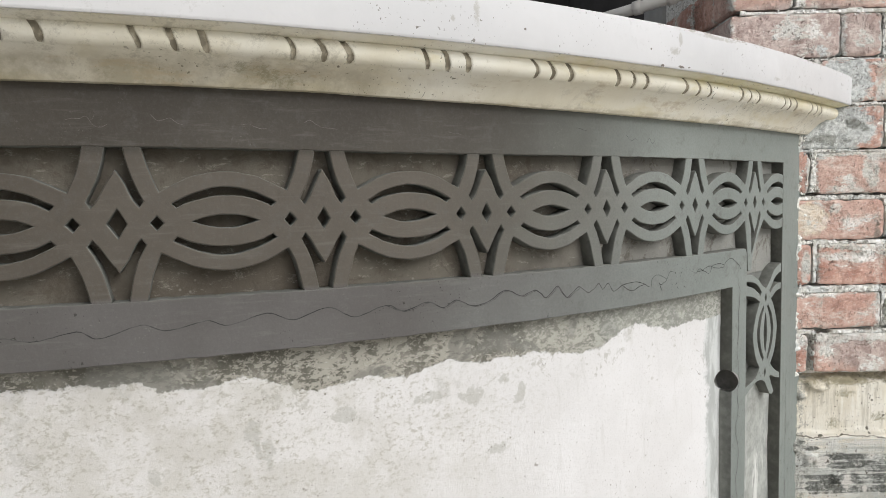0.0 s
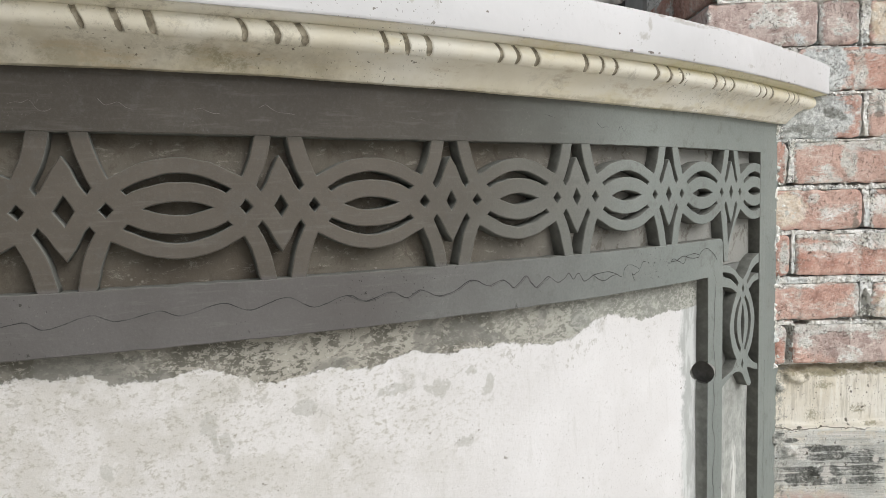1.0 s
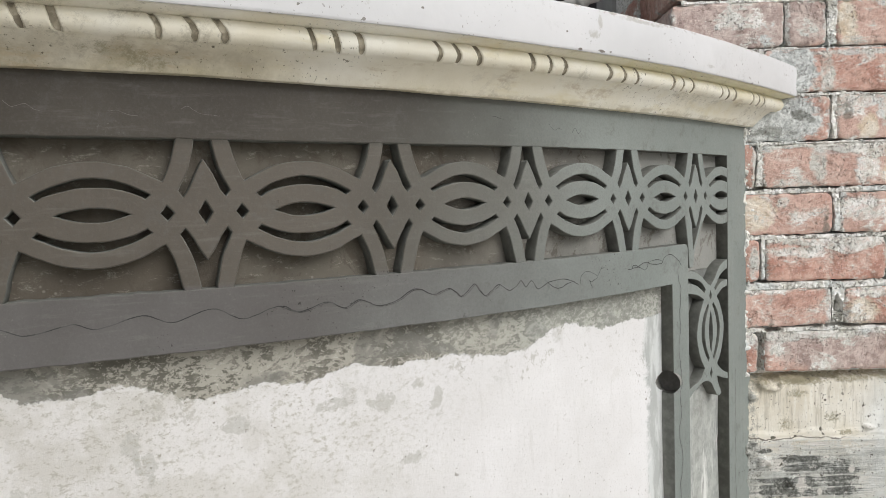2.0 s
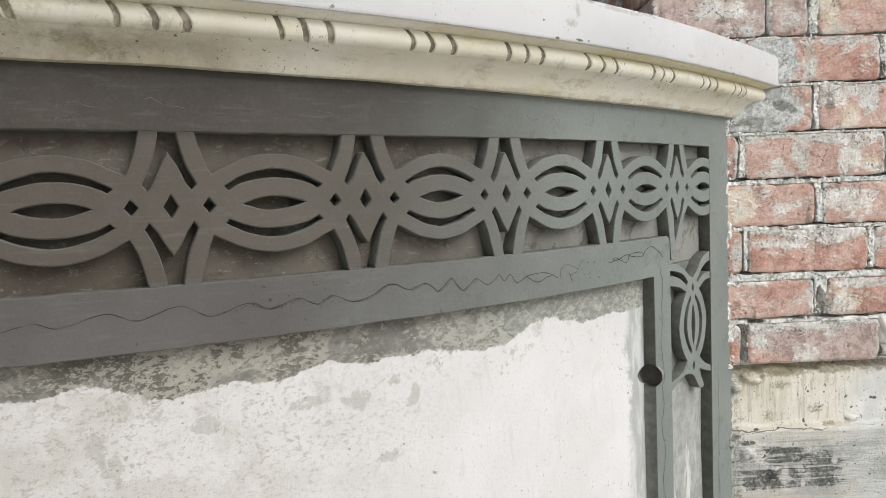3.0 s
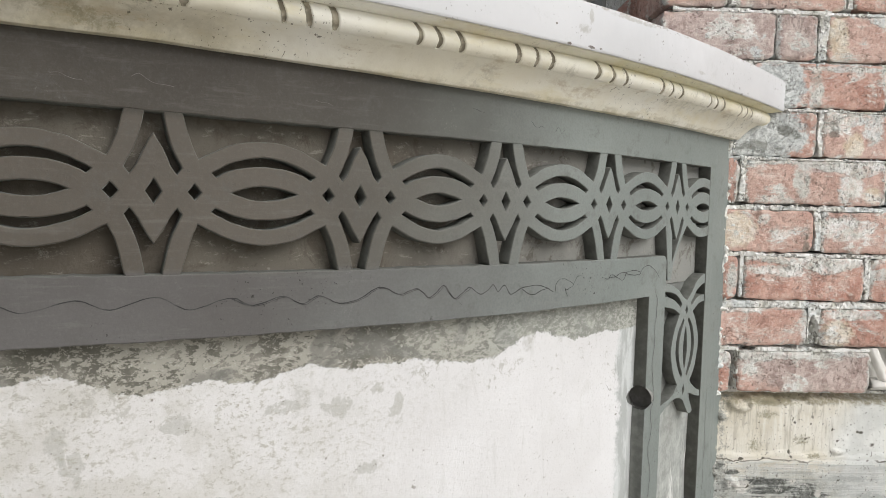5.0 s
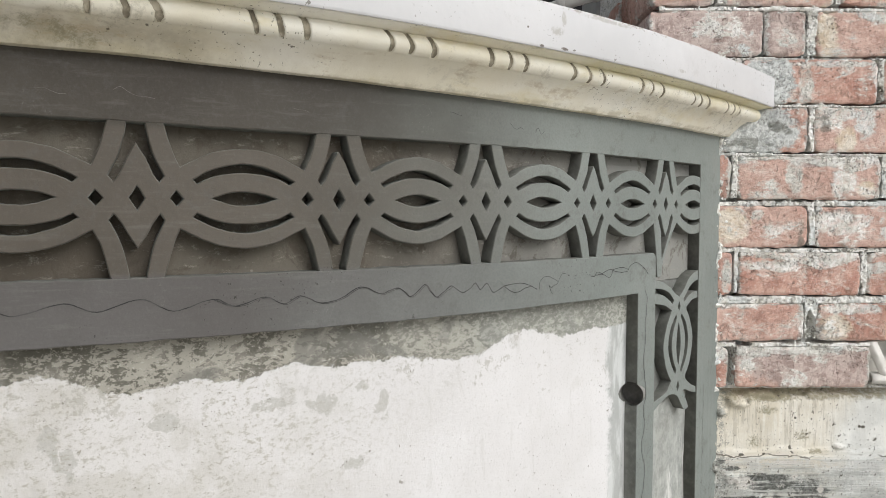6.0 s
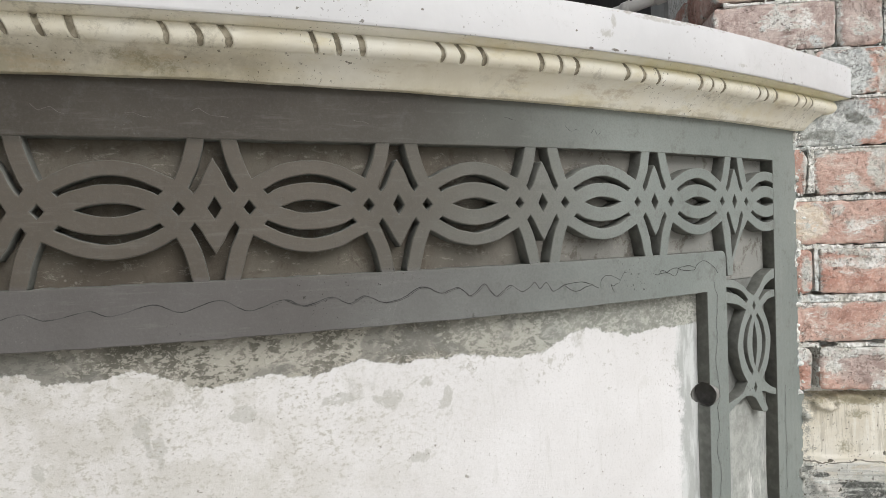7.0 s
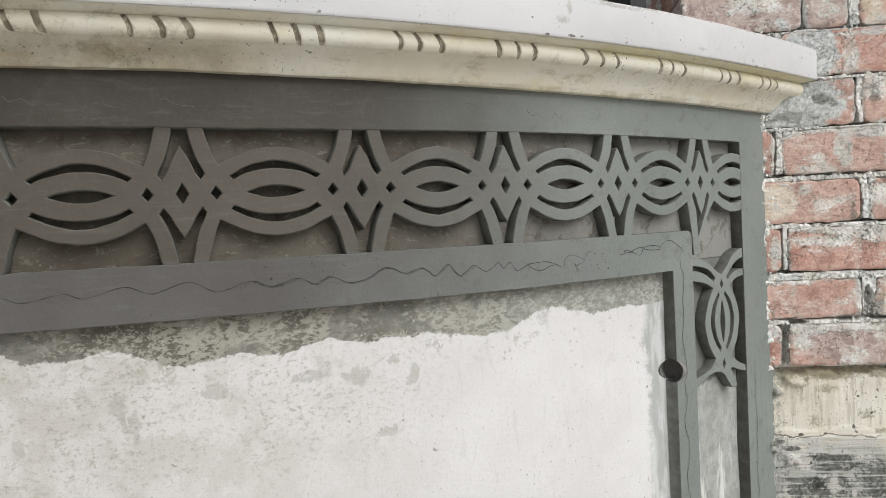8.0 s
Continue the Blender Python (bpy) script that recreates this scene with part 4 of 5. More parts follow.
roll += [(0.0450, 1.3612), (0.0450, 1.3630), (-0.02, 1.3630)]
GROUPS = [(20.0 - 3.45 * k, 0.73) for k in (3, 2, 1)] + [(20.0, 0.74), (23.49, 0.70), (27.0, 0.62), (30.48, 0.64), (33.78, 0.66), (37.14, 0.72), (40.77, 0.66), (44.47, 0.64), (47.6, 0.62)]
GROOVES = [(a + j * w + 0.03 * math.sin(5 * a + 3 * j), 0.058 + 0.010 * math.sin(9 * a + j * 2)) for a, w in GROUPS for j in range(3)]


def groove_depth(a, k):
    if not 3 <= k <= 29:
        return 0.0
    u = (k - 3) / 26
    fade = min(1.0, (u + 0.10) * 5, (1.03 - u) * 5)
    best = 0.0
    for g, w in GROOVES:
        off = a - (g + 0.30 * (0.5 - u) + 0.02 * math.sin(7 * u + g) - 0.20 * max(0.0, 0.3 - u))
        if abs(off) < 0.25:
            best = max(best, 0.0052 * max(0.0, 1 - (abs(off) / (w * 1.45)) ** 3))
    return best * max(0.0, fade)


bm = sweep(roll, A_LEFT, 51.6, 0.022, 0.0006, groove_depth, True, lambda a, k: rise(a, SLAB_RISE if k > 30 else ROLL_RISE))
roll_part = part("grooved_roll", bm, CREAM, cornice, "cream roll cut with triple grooves", True)


def groove_strip(g, w):
    """The rough brown bed of one groove, lying in its cut."""
    bm = bmesh.new()
    rows = []
    for i in range(25):
        u = i / 24 * 0.98 + 0.01
        t = radians(ROLL_T0 + ROLL_SPAN * (1 + u * 26) / 28)
        a = g + 0.30 * (0.5 - u) + 0.02 * math.sin(7 * u + g) - 0.20 * max(0.0, 0.3 - u)
        taper = min(1.0, 0.45 + u * 4, 0.35 + (1 - u) * 5)
        row = []
        for side, drop in ((-1, 0.0010), (-0.45, 0.0028), (0.45, 0.0028), (1, 0.0010)):
            aa = a + side * w * 1.28 * taper * (1 + 0.30 * noise.noise(Vector((g * 7, u * 9, side))))
            d = ROLL_D + 0.0200 * math.cos(t) - drop + 0.0004 * noise.noise(Vector((aa * 30, u * 14, 0)))
            row.append(bm.verts.new(bow(arc(aa), d, ROLL_Z + 0.0148 * math.sin(t) + rise(aa, ROLL_RISE))))
        rows.append(row)
    for r0, r1 in zip(rows, rows[1:]):
        for k in range(3):
            bm.faces.new((r0[k], r0[k + 1], r1[k + 1], r1[k]))
    return bm


for g, w in GROOVES:
    part("groove", groove_strip(g, w), GROOVE, roll_part, "", True)

part("cove", sweep([(0.036, 1.3555), (0.0450, 1.3563), (0.0520, 1.3572), (0.0590, 1.3586), (0.0650, 1.3601), (0.0695, 1.3614), (0.036, 1.3616)], A_LEFT, 51.9, 0.25, 0.0005, None, True, lambda a, k: rise(a, SLAB_RISE)), CREAM, cornice, "", True)
slab_profile = [(-0.19, Z_SLAB0), (0.0705, Z_SLAB0), (0.0715, Z_SLAB0 + 0.0015), (0.0718, Z_SLAB0 + 0.003), (0.0722, Z_SLAB1 - 0.004), (0.0714, Z_SLAB1 - 0.001), (0.070, Z_SLAB1), (-0.19, Z_SLAB1)]
coping = part("coping_slab", sweep(slab_profile, A_LEFT, 52.6, 0.25, 0.0005, None, True, lambda a, k: rise(a, SLAB_RISE)), WHITE, None, "", "arris")
tagged(coping, "white painted cement coping slab on the bowed wall", "coping")

# ---- pencil lines and hole ----
wave = [(14.60, 1.0740), (15.60, 1.0790), (16.62, 1.0760), (17.35, 1.0710), (18.27, 1.0775), (18.77, 1.0691), (19.74, 1.0796), (20.35, 1.0718), (21.29, 1.0792), (21.84, 1.0727), (22.84, 1.0822), (23.53, 1.0729), (24.49, 1.0832), (25.24, 1.0699), (26.16, 1.0796), (26.75, 1.0716), (27.50, 1.0789),
        (28.00, 1.0705), (28.45, 1.0780), (29.03, 1.069), (29.62, 1.073), (30.1, 1.083), (30.41, 1.0826), (30.85, 1.0748), (31.18, 1.0787), (31.4, 1.0803), (31.59, 1.076), (31.79, 1.0693), (32.04, 1.0739), (32.32, 1.0823), (32.51, 1.0734),
        (32.74, 1.0666), (33.03, 1.0728), (33.28, 1.078), (33.67, 1.0695), (33.97, 1.073), (34.2, 1.0797), (34.39, 1.0712), (34.65, 1.0783), (34.91, 1.0664), (35.2, 1.0702), (35.49, 1.074), (36.13, 1.0751), (36.49, 1.0715), (36.86, 1.0653)]
COIL = [(36.97, 1.0654), (36.97, 1.0729), (37.07, 1.0789), (37.34, 1.0814), (37.63, 1.078), (37.88, 1.0721), (37.68, 1.0681), (37.51, 1.0661), (37.43, 1.0689), (37.53, 1.061), (37.61, 1.0569)]
TWIST = [(39.66, 1.0769), (39.87, 1.0757), (40.03, 1.0815), (40.37, 1.0777), (40.75, 1.0722), (40.93, 1.0767), (41.0, 1.0826), (41.33, 1.0845), (41.66, 1.085), (42.01, 1.0815)]
TURN = [(39.92, 1.0769), (40.25, 1.0781), (40.56, 1.0819), (40.87, 1.0835), (41.13, 1.0803), (41.53, 1.0783), (41.94, 1.0783), (42.11, 1.0853), (42.37, 1.0898), (42.69, 1.0899), (43.12, 1.082), (43.35, 1.076), (43.48, 1.0697)]


def pencil(points, width, lift):
    """A hand-drawn stroke with a trembling edge."""
    pts = smooth_line([(arc(a), z) for a, z in points], 7)
    return ribbon([(p[0] + wobble((p[0], p[1], 2), 160, 0.0006), p[1] + wobble((p[0], p[1], 6), 160, 0.0007)) for p in pts], width, lift)


for n, (points, width) in enumerate(((wave, 0.0010), ([(35.4, 1.0726), (35.61, 1.0671), (35.87, 1.0635), (36.13, 1.0653), (36.36, 1.069), (36.67, 1.0697)], 0.0009), (COIL, 0.0007), ([(37.88, 1.0721), (37.98, 1.0787), (38.09, 1.0827), (38.28, 1.0835)], 0.0006), (TWIST, 0.0009), (TURN, 0.0009),
                                     ([(a + 0.05, z - 0.0009) for a, z in wave[14:34]], 0.0005))):
    part("pencil_line", pencil(points, width, 0.0003 + 0.00005 * n), PENCIL, inner_frame, "wavy pencil line")


def drift_line(deg, z0, z1, sway, seed, width):
    pts = []
    z = z0
    while z > z1:
        pts.append((arc(deg) + sway * noise.noise(Vector((seed, z * 22, 0))) + 0.4 * sway * noise.noise(Vector((seed, z * 75, 3))), z))
        z -= 0.004
    return ribbon(pts, width, 0.0005)


part("pencil_line", drift_line(43.32, 1.056, 0.55, 0.010, 4.0, 0.0009), PENCIL, inner_frame, "wavy pencil line")
part("pencil_line", drift_line(48.75, 0.86, 0.45, 0.005, 8.0, 0.0009), PENCIL, outer_frame, "wavy pencil line")
for a, z, n, mat in ((33.2, 1.290, 4, PENCIL), (35.6, 1.281, 5, PENCIL), (36.7, 1.276, 4, PENCIL), (24.0, 1.283, 7, PALE), (20.2, 1.287, 6, PALE), (18.3, 1.285, 7, PALE), (22.4, 1.280, 5, PALE), (28.3, 1.277, 4, PALE)):
    pts = smooth_line([(arc(a) + 0.006 * j, z - 0.0012 * j + 0.008 * noise.noise(Vector((a, j * 1.7, 0)))) for j in range(n)], 4)
    part("scratch", ribbon(pts, 0.00045 if mat is PENCIL else 0.00032, 0.0004), mat, outer_frame, "fine scratch in the paint")

# a round hole cut slantwise into the edge of the inner stile
cutter = part("cutter", tube(HOLE_AT - HOLE_WAY * 0.06, HOLE_AT + HOLE_WAY * 0.05, HOLE_R, 28), SIDES)
bpy.context.view_layer.update()
for ob in (inner_frame, bow_wall.children[0]):
    mod = ob.modifiers.new("hole", "BOOLEAN")
    mod.object = cutter
    mod.solver = "EXACT"
    me = bpy.data.meshes.new_from_object(ob.evaluated_get(bpy.context.evaluated_depsgraph_get()))
    ob.modifiers.clear()
    ob.data = me
bpy.data.objects.remove(cutter)
# raw lining of the hole, a short open sleeve with a torn rim
bm = bmesh.new()
side = HOLE_WAY.cross(Vector((0, 0, 1))).normalized()
upw = side.cross(HOLE_WAY)
rings = []
for j, dep in enumerate((0.003, 0.008, 0.014, 0.022, 0.034)):
    ring = []
    for k in range(36):
        t = 2 * math.pi * k / 36
        r = HOLE_R - 0.0006 + 0.0010 * noise.noise(Vector((math.cos(t) * 2, math.sin(t) * 2, j)))
        ring.append(bm.verts.new(HOLE_AT + HOLE_WAY * dep + side * r * math.cos(t) + upw * r * math.sin(t)))
    rings.append(ring)


def buried(p):
    """True inside the stile, or behind the plaster of the field."""
    return math.atan2(p.x - CX, CY - p.y) > radians(A_IN0) or math.hypot(p.x - CX, CY - p.y) < R - RECESS - 0.0005


for r0, r1 in zip(rings, rings[1:]):
    for k in range(36):
        quad = (r0[k], r0[(k + 1) % 36], r1[(k + 1) % 36], r1[k])
        if all(buried(v.co) for v in quad):
            bm.faces.new(quad)
bm.faces.new(rings[-1])
bmesh.ops.delete(bm, geom=[v for v in bm.verts if not v.link_faces], context="VERTS")
part("hole_lining", bm, DARKHOLE, inner_frame, "dark raw hole in the stile")

# ---- opening above the coping, and the dark space behind it ----
JAMB_X, JAMB_Y1 = 0.560, 1.80
# the unlit room's shade is put into the near-black wall colour
room = thing("wall_room", "bare walls of the space behind the bowed wall, coloured dark for shade", "wall", "structure")
part("back_wall", block(-1.75, 0.72, 3.4, 3.5, 0.0, 2.5), ROOM_SHADE, room)
part("left_wall", block(-1.75, -1.65, 0.9, 3.4, 0.0, 1.5), ROOM_SHADE, room)
part("right_wall", block(0.60, 0.72, 1.97, 3.4, 0.0, 2.5), ROOM_SHADE, room)
bm = block(JAMB_X + 0.004, 0.72, JAMB_Y1, 1.97, 1.2, 2.15)
reveal = part("reveal_plaster", bm, make_plain("grey_reveal_plaster", (0.34, 0.345, 0.335), (0.42, 0.42, 0.41), 0.9, 9))
tagged(reveal, "grey plastered edge of the opening beside the bricks", "wall", kind="structure")

p_hi, p_lo = Vector((0.572, 1.47, 1.632)), Vector((0.380, 1.60, 1.604))
p_lo2 = p_lo + (p_lo - p_hi) * 0.55
pipe = thing("pipe", "white plastic pipe with joint collars lying across the opening", "pipe")
part("tube", tube(p_lo2, p_hi + (p_hi - p_lo) * 0.1, 0.0125), PIPE, pipe, smooth=True)
for f in (0.30, 0.62):
    c = p_lo.lerp(p_hi, f)
    u = (p_hi - p_lo).normalized()
    part("collar", tube(c - u * 0.009, c + u * 0.009, 0.0155), PIPE, pipe, smooth=True)
part("bracket", block(p_lo2.x - 0.012, p_lo2.x + 0.012, p_lo2.y - 0.012, p_lo2.y + 0.012, Z_SLAB1 - 0.05, p_lo2.z), PIPE, pipe)

# ---- brick wall ----
brick_wall = thing("wall_brick", "old red brick wall with smeared lime and crumbling mortar", "wall", "structure")
X_END = 1.75


def rough_sheet(x0, x1, z0, z1, step, depth_at):
    bm = bmesh.new()
    nx, nz = int((x1 - x0) / step), int((z1 - z0) / step)
    rows = []
    for i in range(nx + 1):
        col = []
        for k in range(nz + 1):
            x, z = x0 + (x1 - x0) * i / nx, z0 + (z1 - z0) * k / nz
            col.append(bm.verts.new((x, depth_at(x, z), z)))
        rows.append(col)
    for i in range(nx):
        for k in range(nz):
            bm.faces.new((rows[i][k], rows[i + 1][k], rows[i + 1][k + 1], rows[i][k + 1]))
    return bm


part("wall_core", block(JAMB_X + 0.014, X_END, BRICK_Y + 0.045, JAMB_Y1, 0.0, 2.15), MORTAR, brick_wall)


def brick_mesh(w, h, deep, seed, top=0.008, left=0.001, right=0.001):
    """A worn hand-made brick: front face towards -y, rounded corners, chipped edges. Origin at the middle of its face.
    top, left, right: how far mortar laps over its edges; the distance to that line is kept on the mesh as "lap"."""
    nx, nz = max(4, int(w / 0.0027)), max(4, int(h / 0.0027))
    bm = bmesh.new()
    layer = bm.verts.layers.float.new("lap")
    off = Vector((seed * 3.7, seed * 1.3, 0))
    verts = {}
    for i in range(nx + 1):
        for k in range(nz + 1):
            u, v = i / nx, k / nz
            x, z = (u - 0.5) * w, (v - 0.5) * h
            q = Vector((x, 0, z)) + off
            edge = min(u * w, (1 - u) * w, v * h, (1 - v) * h)
            over = min((1 - v) * h - top * (1 + 1.9 * noise.noise(q * 11)), u * w - left * (1 + noise.noise(q * 20)), (1 - u) * w - right * (1 + noise.noise(q * 20)), v * h + 0.004)
            chip = max(0.0, noise.noise(q * 38 + Vector((0, 4, 0))) - 0.18) * max(0.0, 1 - edge / 0.013)
            y = 0.0022 * max(0.0, 1 - edge / 0.0055) ** 2 + 0.014 * chip + 0.0020 * noise.noise(q * 22) + 0.0012 * noise.noise(q * 75) + 0.0008 * noise.noise(q * 190)
            kx, kz = max(0.0, 1 - min(u, 1 - u) * w / 0.014), max(0.0, 1 - min(v, 1 - v) * h / 0.014)
            pull = 0.0032 * (kx * kz) ** 1.4
            rim = 1.0 if edge < 1e-6 else 0.0
            x += math.copysign(pull, -x) + rim * 0.0028 * noise.noise(q * 55 + Vector((5, 0, 0)))
            z += math.copysign(pull, -z) + rim * 0.0026 * noise.noise(q * 55 + Vector((0, 5, 0))) + 0.0016 * noise.noise(off + Vector((x * 9, 0, 0)))
            verts[i, k] = bm.verts.new((x, y, z))
            verts[i, k][layer] = over
    for i in range(nx):
        for k in range(nz):
            bm.faces.new((verts[i, k], verts[i + 1, k], verts[i + 1, k + 1], verts[i, k + 1]))
    rim = [verts[i, 0] for i in range(nx)] + [verts[nx, k] for k in range(nz)] + [verts[i, nz] for i in range(nx, 0, -1)] + [verts[0, k] for k in range(nz, 0, -1)]
    back = [bm.verts.new((v.co.x, deep, v.co.z)) for v in rim]
    for v in back:
        v[layer] = 0.02
    for k in range(len(rim)):
        j = (k + 1) % len(rim)
        bm.faces.new((rim[j], rim[k], back[k], back[j]))
    bm.faces.new(back)
    bmesh.ops.recalc_face_normals(bm, faces=bm.faces)
    return bm


rng = random.Random(5)
# course: bottom, top, then the ends of its bricks along the wall
COURSES = [
    (1.5460, 1.6240, [(0.558, 0.675), (0.688, 0.894), (0.906, 1.112), (1.125, 1.316)]),
    (1.4548, 1.5359, [(0.554, 0.763), (0.7655, 0.842), (0.863, 1.094), (1.107, 1.314)]),
    (1.3686, 1.4487, [(0.558, 0.713), (0.726, 0.977), (0.990, 1.217), (1.229, 1.401)]),
    (1.2795, 1.3616, [(0.656, 0.851), (0.863, 1.094), (1.105, 1.314)]),
    (1.1923, 1.2724, [(0.656, 0.710), (0.723, 0.989), (1.001, 1.226), (1.238, 1.417)]),
    (1.1041, 1.1801, [(0.656, 0.854), (0.870, 1.103), (1.116, 1.314)]),
    (1.0149, 1.0950, [(0.656, 0.716), (0.727, 0.956), (0.969, 1.199), (1.213, 1.401)]),
    (0.9288, 0.9987, [(0.656, 0.853), (0.878, 1.107), (1.120, 1.314)]),
    (0.8406, 0.9176, [(0.656, 0.712), (0.726, 0.979), (1.081, 1.314)]),
]
COURSES += [(1.546 + 0.0875 * k, 1.624 + 0.0875 * k, [(0.552 + 0.1 * (k % 2), 0.77 + 0.1 * (k % 2)), (0.785 + 0.1 * (k % 2), 1.0 + 0.1 * (k % 2)), (1.015 + 0.1 * (k % 2), 1.24 + 0.1 * (k % 2))]) for k in (1, 2, 3, 4, 5)]
for z0, z1, run in COURSES:                # on to the end of the wall
    while run[-1][1] < X_END - 0.03:
        run.append((run[-1][1] + 0.013, min(X_END, run[-1][1] + 0.238)))


HOLLOWS = [(0.8655, 0.957, 0.0085, 0.027), (0.742, 0.923, 0.016, 0.007), (0.719, 0.878, 0.005, 0.040), (0.983, 1.385, 0.005, 0.016)]     # mortar fallen out: x, z, half width, half height


def mortar_depth(x, z):
    """Pointing flush with the bricks, smeared over their upper edges, with open cracks below the courses and beside the bricks."""
    p = Vector((x, 0, z))
    fine = noise.noise(p * 75)
    y = BRICK_Y + 0.0012 + 0.0018 * noise.noise(p * 24) + 0.0022 * fine + 0.0022 * noise.noise(p * 160)
    ragged = 0.690 + 0.016 * noise.noise(Vector((0, 3, z * 26))) + 0.010 * noise.noise(Vector((0, 3, z * 95)))
    if x < ragged and z < 1.31:                                   # filler pressed in between the frame and the bricks
        return y - 0.0040 * min(1.0, (ragged - x) / 0.006) + 0.0075 * noise.noise(p * 44) + 0.004 * noise.noise(p * 110)
    if z < 0.8406:                                                # hollow below the last clean course
        return y + 0.022
    if 0.979 < x < 1.081 and 0.846 < z < 0.926:
        return BRICK_Y + 0.023
    for hx, hz, rx, rz in HOLLOWS:
        if ((x - hx) / rx) ** 2 + ((z - hz) / rz) ** 2 + 0.7 * fine < 1:
            return BRICK_Y + 0.030
    for z0, z1, run in COURSES:
        if not z0 - 0.012 < z < z1 + 0.004:
            continue
        for x0, x1 in run:
            inside = min(z - z0, z1 - z, x - x0, x1 - x)
            if inside > 0.0:
                y += 0.014 * min(1.0, inside / 0.003)
        gap = z0 - z + 0.0016 * noise.noise(Vector((x * 9, 0, z0 * 5)))
        open_width = 0.0022 + 0.0036 * noise.noise(Vector((x * 12, 4, z0 * 9))) + 0.0016 * fine
        if -0.002 < gap < open_width:
            y += 0.026
        if z0 < z < z1:
            for x0, x1 in run:
                wide = 0.0020 + 0.0040 * noise.noise(Vector((x1 * 31, 7, z * 22))) + 0.0018 * fine
                if -0.002 < x - x1 < wide:
                    y += 0.024
                if 0.0 < x0 - x < -0.0004 + 0.0034 * noise.noise(Vector((x0 * 37, 2, z * 26))):
                    y += 0.020
    return y


part("mortar", rough_sheet(JAMB_X + 0.012, 1.12, 0.834, 1.60, 0.0021, mortar_depth), MORTAR, brick_wall, "crumbly pale mortar")
part("mortar", rough_sheet(1.12, X_END, 0.834, 2.10, 0.007, mortar_depth), MORTAR, brick_wall, "crumbly pale mortar")
part("mortar", rough_sheet(JAMB_X + 0.012, 1.12, 1.60, 2.10, 0.006, mortar_depth), MORTAR, brick_wall, "crumbly pale mortar")

seed = 0
for z0, z1, run in COURSES:
    for x0, x1 in run:
        seed += 1
        w, h = x1 - x0, z1 - z0
        bm = brick_mesh(w, h, 0.10, seed, rng.uniform(-0.005, 0.016), rng.uniform(-0.002, 0.008), rng.uniform(-0.002, 0.010))
        ob = part("brick", bm, BRICK, brick_wall)
        ob.matrix_basis = pose((x0 + x1) / 2, BRICK_Y + rng.uniform(-0.0016, 0.0014), (z0 + z1) / 2, rng.uniform(-0.5, 0.5), rng.uniform(-0.5, 0.5), rng.uniform(-0.4, 0.4))
    if run[0][0] < 0.6:                    # the bricks of the opening's edge, seen along the depth of the wall
        cut = 1.560 + 0.06 * (seed % 2)
        for y0, y1 in ((BRICK_Y + 0.106, cut), (cut + 0.011, JAMB_Y1 - 0.012)):
            seed += 1
            ob = part("brick", brick_mesh(y1 - y0, z1 - z0, 0.10, seed, 0.004, 0.002, 0.002), BRICK, brick_wall)
            ob.matrix_basis = pose(JAMB_X + 0.001 + rng.uniform(-0.002, 0.002), (y0 + y1) / 2, (z0 + z1) / 2, 0, 0, -90)


# clots of plaster hanging below the last clean course: place along x, height, half width, half height
FLAKES = [(0.722, 0.818, 0.013, 0.010), (0.738, 0.808, 0.016, 0.007), (0.758, 0.817, 0.007, 0.012), (0.703, 0.793, 0.012, 0.008), (0.69, 0.69, 0.012, 0.012), (0.722, 0.664, 0.015, 0.012), (0.775, 0.624, 0.012, 0.010), (0.93, 0.725, 0.012, 0.005)]


def coat_depth(x, z):
    """Plaster skin over the lower courses; it dives behind the bricks where it has fallen off."""
    p = Vector((x, 0, z))
    y = BRICK_Y + 0.0085 + 0.0016 * noise.noise(p * 22) + 0.0006 * noise.noise(p * 60)
    if z < 0.72 + 0.008 * noise.noise(Vector((x * 14, 0, 1))):      # a second, thicker layer stops in a ragged rim
        y -= 0.0028 + 0.0012 * noise.noise(p * 40)
    lip = 0.822 + 0.010 * noise.noise(Vector((x * 16, 2, 0))) + 0.004 * noise.noise(Vector((x * 60, 2, 0)))
    if z > lip:                                                   # undercut below the bricks
        y += 0.016 * min(1.0, (z - lip) / 0.006)
    ragged = 0.694 + 0.014 * noise.noise(Vector((0, 3, z * 26))) + 0.010 * noise.noise(Vector((0, 3, z * 95)))
    if x < ragged:                                                # filler pressed in beside the frame
        y += -0.003 + 0.008 * noise.noise(p * 44) + 0.004 * noise.noise(p * 110)
    for cx, cz, rx, rz in FLAKES:
        u, v = (x - cx) / rx, (z - cz) / rz
        d = u * u + v * v + 1.5 * noise.noise(p * 70) + 0.9 * noise.noise(p * 160)
        if d < 1:
            y -= 0.0085 * min(1.0, (1 - d) * 1.8)
    return y


part("plaster_coat", rough_sheet(0.655, X_END, 0.30, 0.846, 0.0034, coat_depth), COAT, brick_wall, "smeared cream and dark grey plaster over bricks", True)

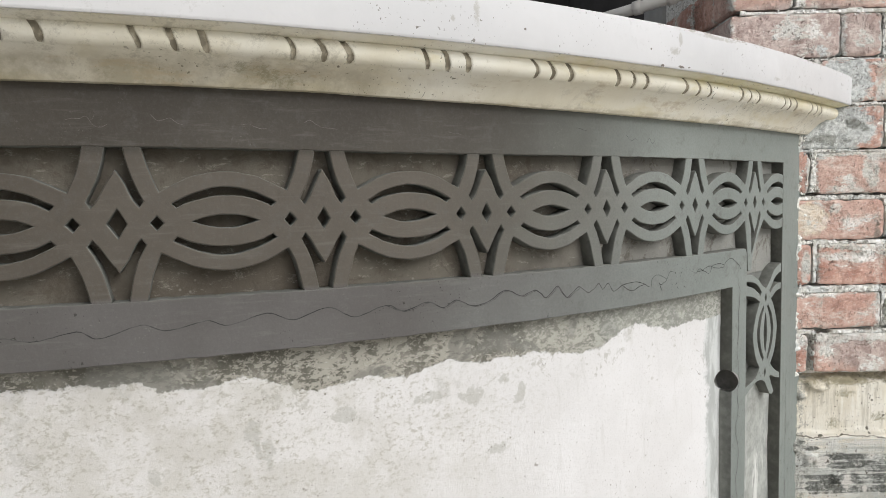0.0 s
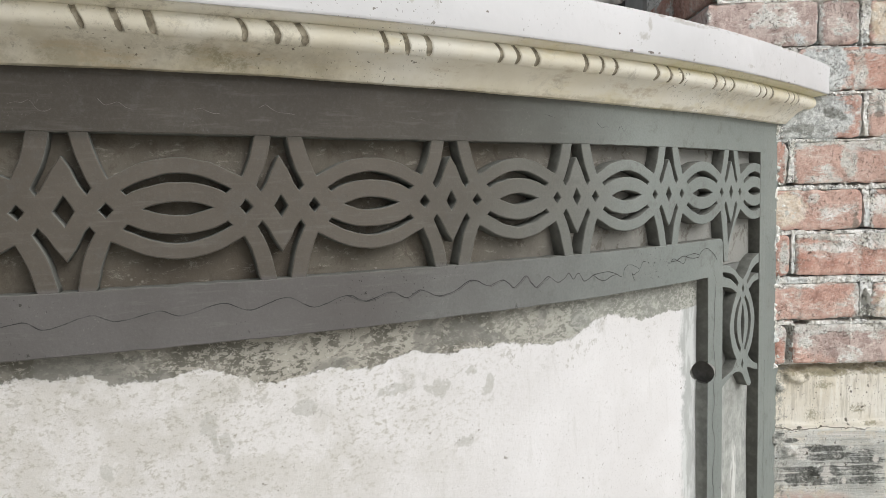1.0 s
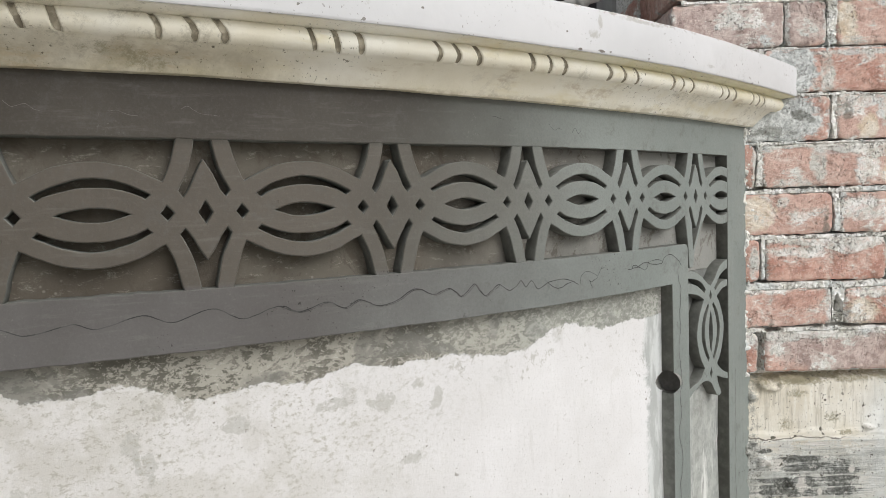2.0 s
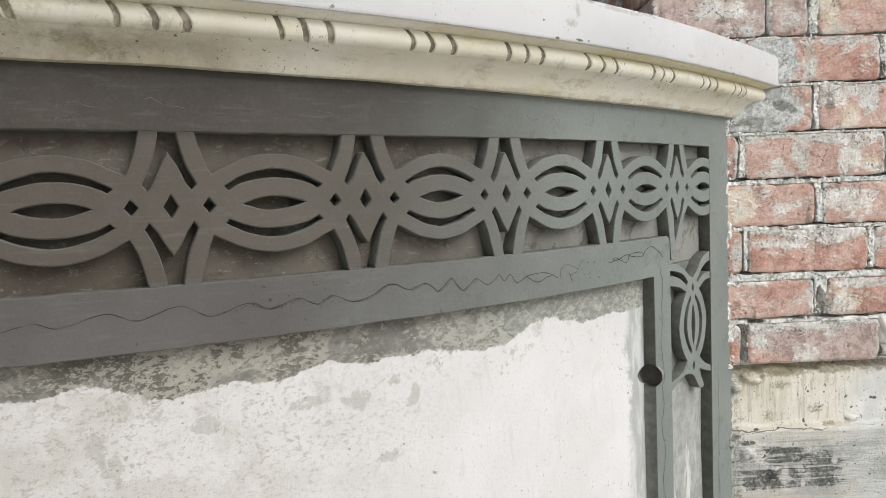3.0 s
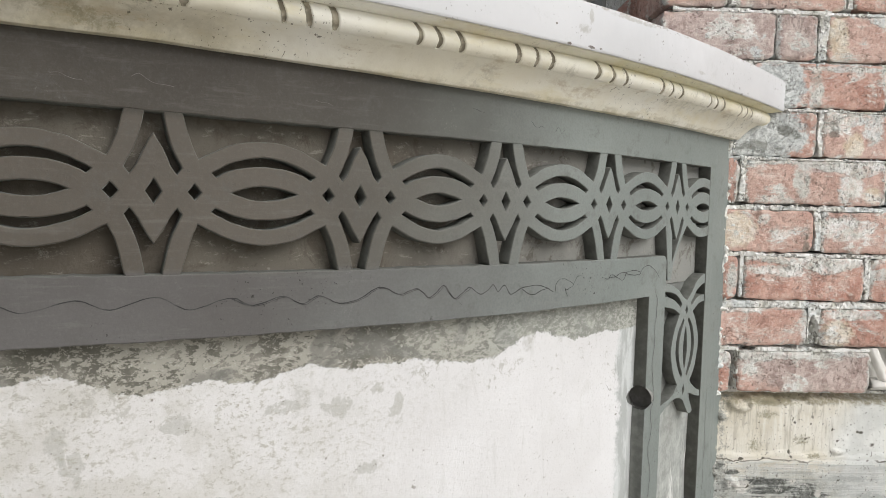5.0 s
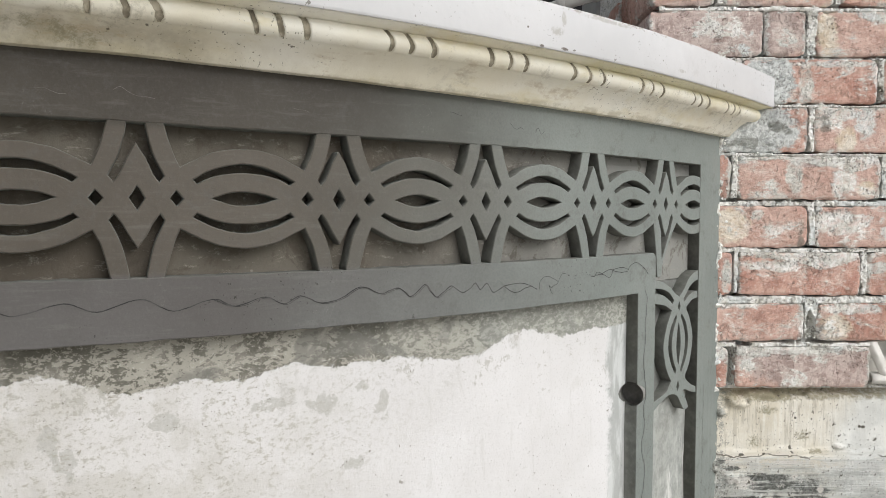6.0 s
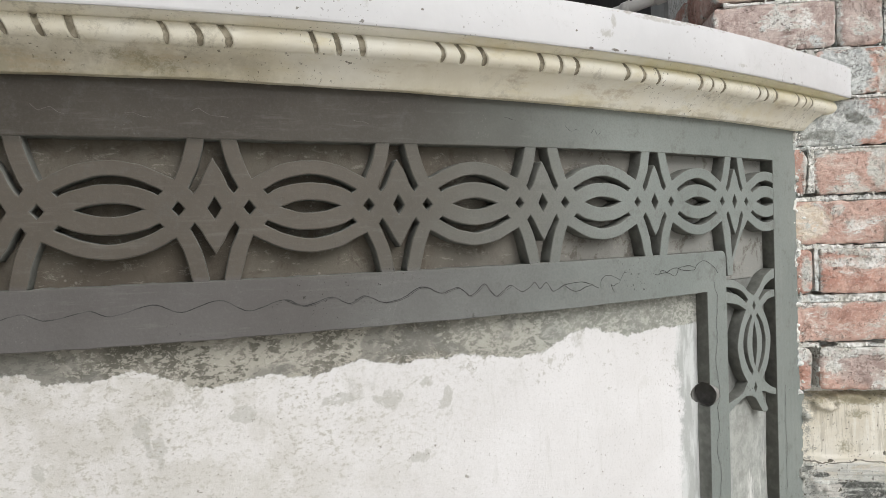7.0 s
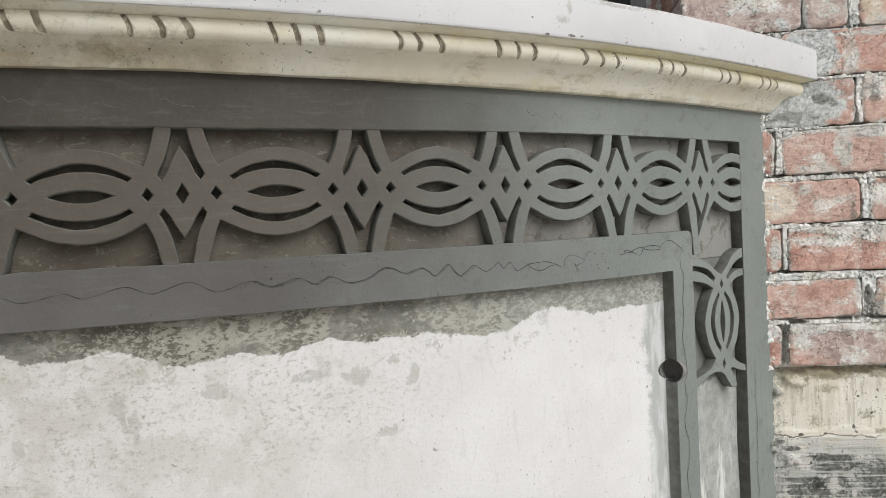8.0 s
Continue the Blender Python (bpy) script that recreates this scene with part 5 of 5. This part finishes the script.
# crumbs of old mortar clinging along the joints and beside the frame
def crumbs_mesh(places, rng):
    base = bmesh.new()
    bmesh.ops.create_icosphere(base, subdivisions=2, radius=1.0)
    ball = [v.co.copy() for v in base.verts]
    tris = [[v.index for v in f.verts] for f in base.faces]
    base.free()
    verts, faces = [], []
    for n, (x, y, z, size) in enumerate(places):
        turn = Euler((rng.uniform(-0.4, 0.4), rng.uniform(0, 6.3), rng.uniform(-0.4, 0.4))).to_matrix()
        wide, flat, tall = size * rng.uniform(0.7, 1.5), size * rng.uniform(0.35, 0.7), size * rng.uniform(0.6, 1.0)
        start = len(verts)
        for c in ball:
            q = c * (1 + 0.55 * noise.noise(c * 1.6 + Vector((n * 5.1, 0, 0))))
            verts.append(turn @ Vector((q.x * wide, q.y * flat, q.z * tall)) + Vector((x, y, z)))
        faces += [[start + k for k in t] for t in tris]
    me = bpy.data.meshes.new("mortar_crumbs")
    me.from_pydata(verts, [], faces)
    me.materials.append(MORTAR)
    return me


places = []
for z0, z1, run in COURSES:
    if not 0.85 < z0 < 1.62:
        continue
    x = 0.66 if z0 < 1.36 else 0.58
    while x < 1.10:
        x += rng.uniform(0.003, 0.015)
        if noise.noise(Vector((x * 9, 0, z0 * 11))) > -0.15:
            places.append((x, BRICK_Y + rng.uniform(-0.0005, 0.0025), z0 - rng.uniform(0.002, 0.013), rng.uniform(0.0011, 0.0030)))
    for x0, x1 in run:
        if x1 < 1.10:
            places += [(x1 + rng.uniform(0.002, 0.012), BRICK_Y + rng.uniform(0.0, 0.003), rng.uniform(z0, z1), rng.uniform(0.0012, 0.0030)) for k in range(9)]
for k in range(220):
    places.append((rng.uniform(0.664, 0.704) - 0.012 * rng.random(), BRICK_Y + rng.uniform(0.0, 0.003), rng.uniform(0.84, 1.31), rng.uniform(0.0012, 0.0030)))
crumbs = new("mortar_crumbs", crumbs_mesh(places, rng))
crumbs.parent = brick_wall
tagged(crumbs, "crumbs of pale mortar clinging to the joints", kind="stuff")

# crumpled white plastic sheeting stuffed into a hole where part of a brick is missing
def fold(line, width, bulge, seed, thick=0.0016):
    """A bent strip of sheeting along the line of (x, depth, z) points, curled across its width."""
    bm = bmesh.new()
    pts = smooth_line(line, 6)
    rows = []
    for i, p in enumerate(pts):
        t = i / (len(pts) - 1)
        w = width(t)
        for_side = []
        for layer in (0.0, thick):
            row = []
            for k in range(9):
                u = k / 8 - 0.5
                crease = 0.0022 * noise.noise(Vector((u * 3, t * 4, seed))) + 0.0010 * noise.noise(Vector((u * 9, t * 11, seed)))
                row.append(bm.verts.new((p[0] + u * w, BRICK_Y + p[1] + bulge * 4 * u * u + crease + layer, p[2])))
            for_side.append(row)
        rows.append(for_side)
    for a, c in zip(rows, rows[1:]):
        for k in range(8):
            bm.faces.new((a[0][k], a[0][k + 1], c[0][k + 1], c[0][k]))
            bm.faces.new((a[1][k + 1], a[1][k], c[1][k], c[1][k + 1]))
        bm.faces.new((a[1][0], a[0][0], c[0][0], c[1][0]))
        bm.faces.new((a[0][8], a[1][8], c[1][8], c[0][8]))
    return bm


wad = thing("plastic_sheeting", "crumpled white plastic sheeting stuffed into a hole in the bricks", "plastic sheet")
part("backing", block(0.981, 1.079, BRICK_Y + 0.0185, BRICK_Y + 0.0215, 0.848, 0.924), BOXWHITE, wad)
part("flap", fold([(0.986, 0.002, 0.926), (0.992, -0.003, 0.905), (0.999, -0.006, 0.885), (1.005, -0.006, 0.868), (1.008, -0.002, 0.862)], lambda t: 0.006 + 0.017 * math.sin(math.pi * min(1.0, t * 0.62 + 0.30)), 0.006, 3.0), BOXWHITE, wad, "", True)
part("roll", fold([(1.030, 0.001, 0.846), (1.030, -0.007, 0.850), (1.031, -0.009, 0.857), (1.032, -0.003, 0.865), (1.034, 0.010, 0.868)], lambda t: 0.098, 0.004, 6.0), BOXWHITE, wad, "", True)
part("tuck", fold([(1.050, 0.012, 0.926), (1.049, 0.004, 0.915), (1.049, 0.002, 0.905), (1.050, 0.014, 0.898)], lambda t: 0.054, 0.004, 9.0), BOXWHITE, wad, "", True)
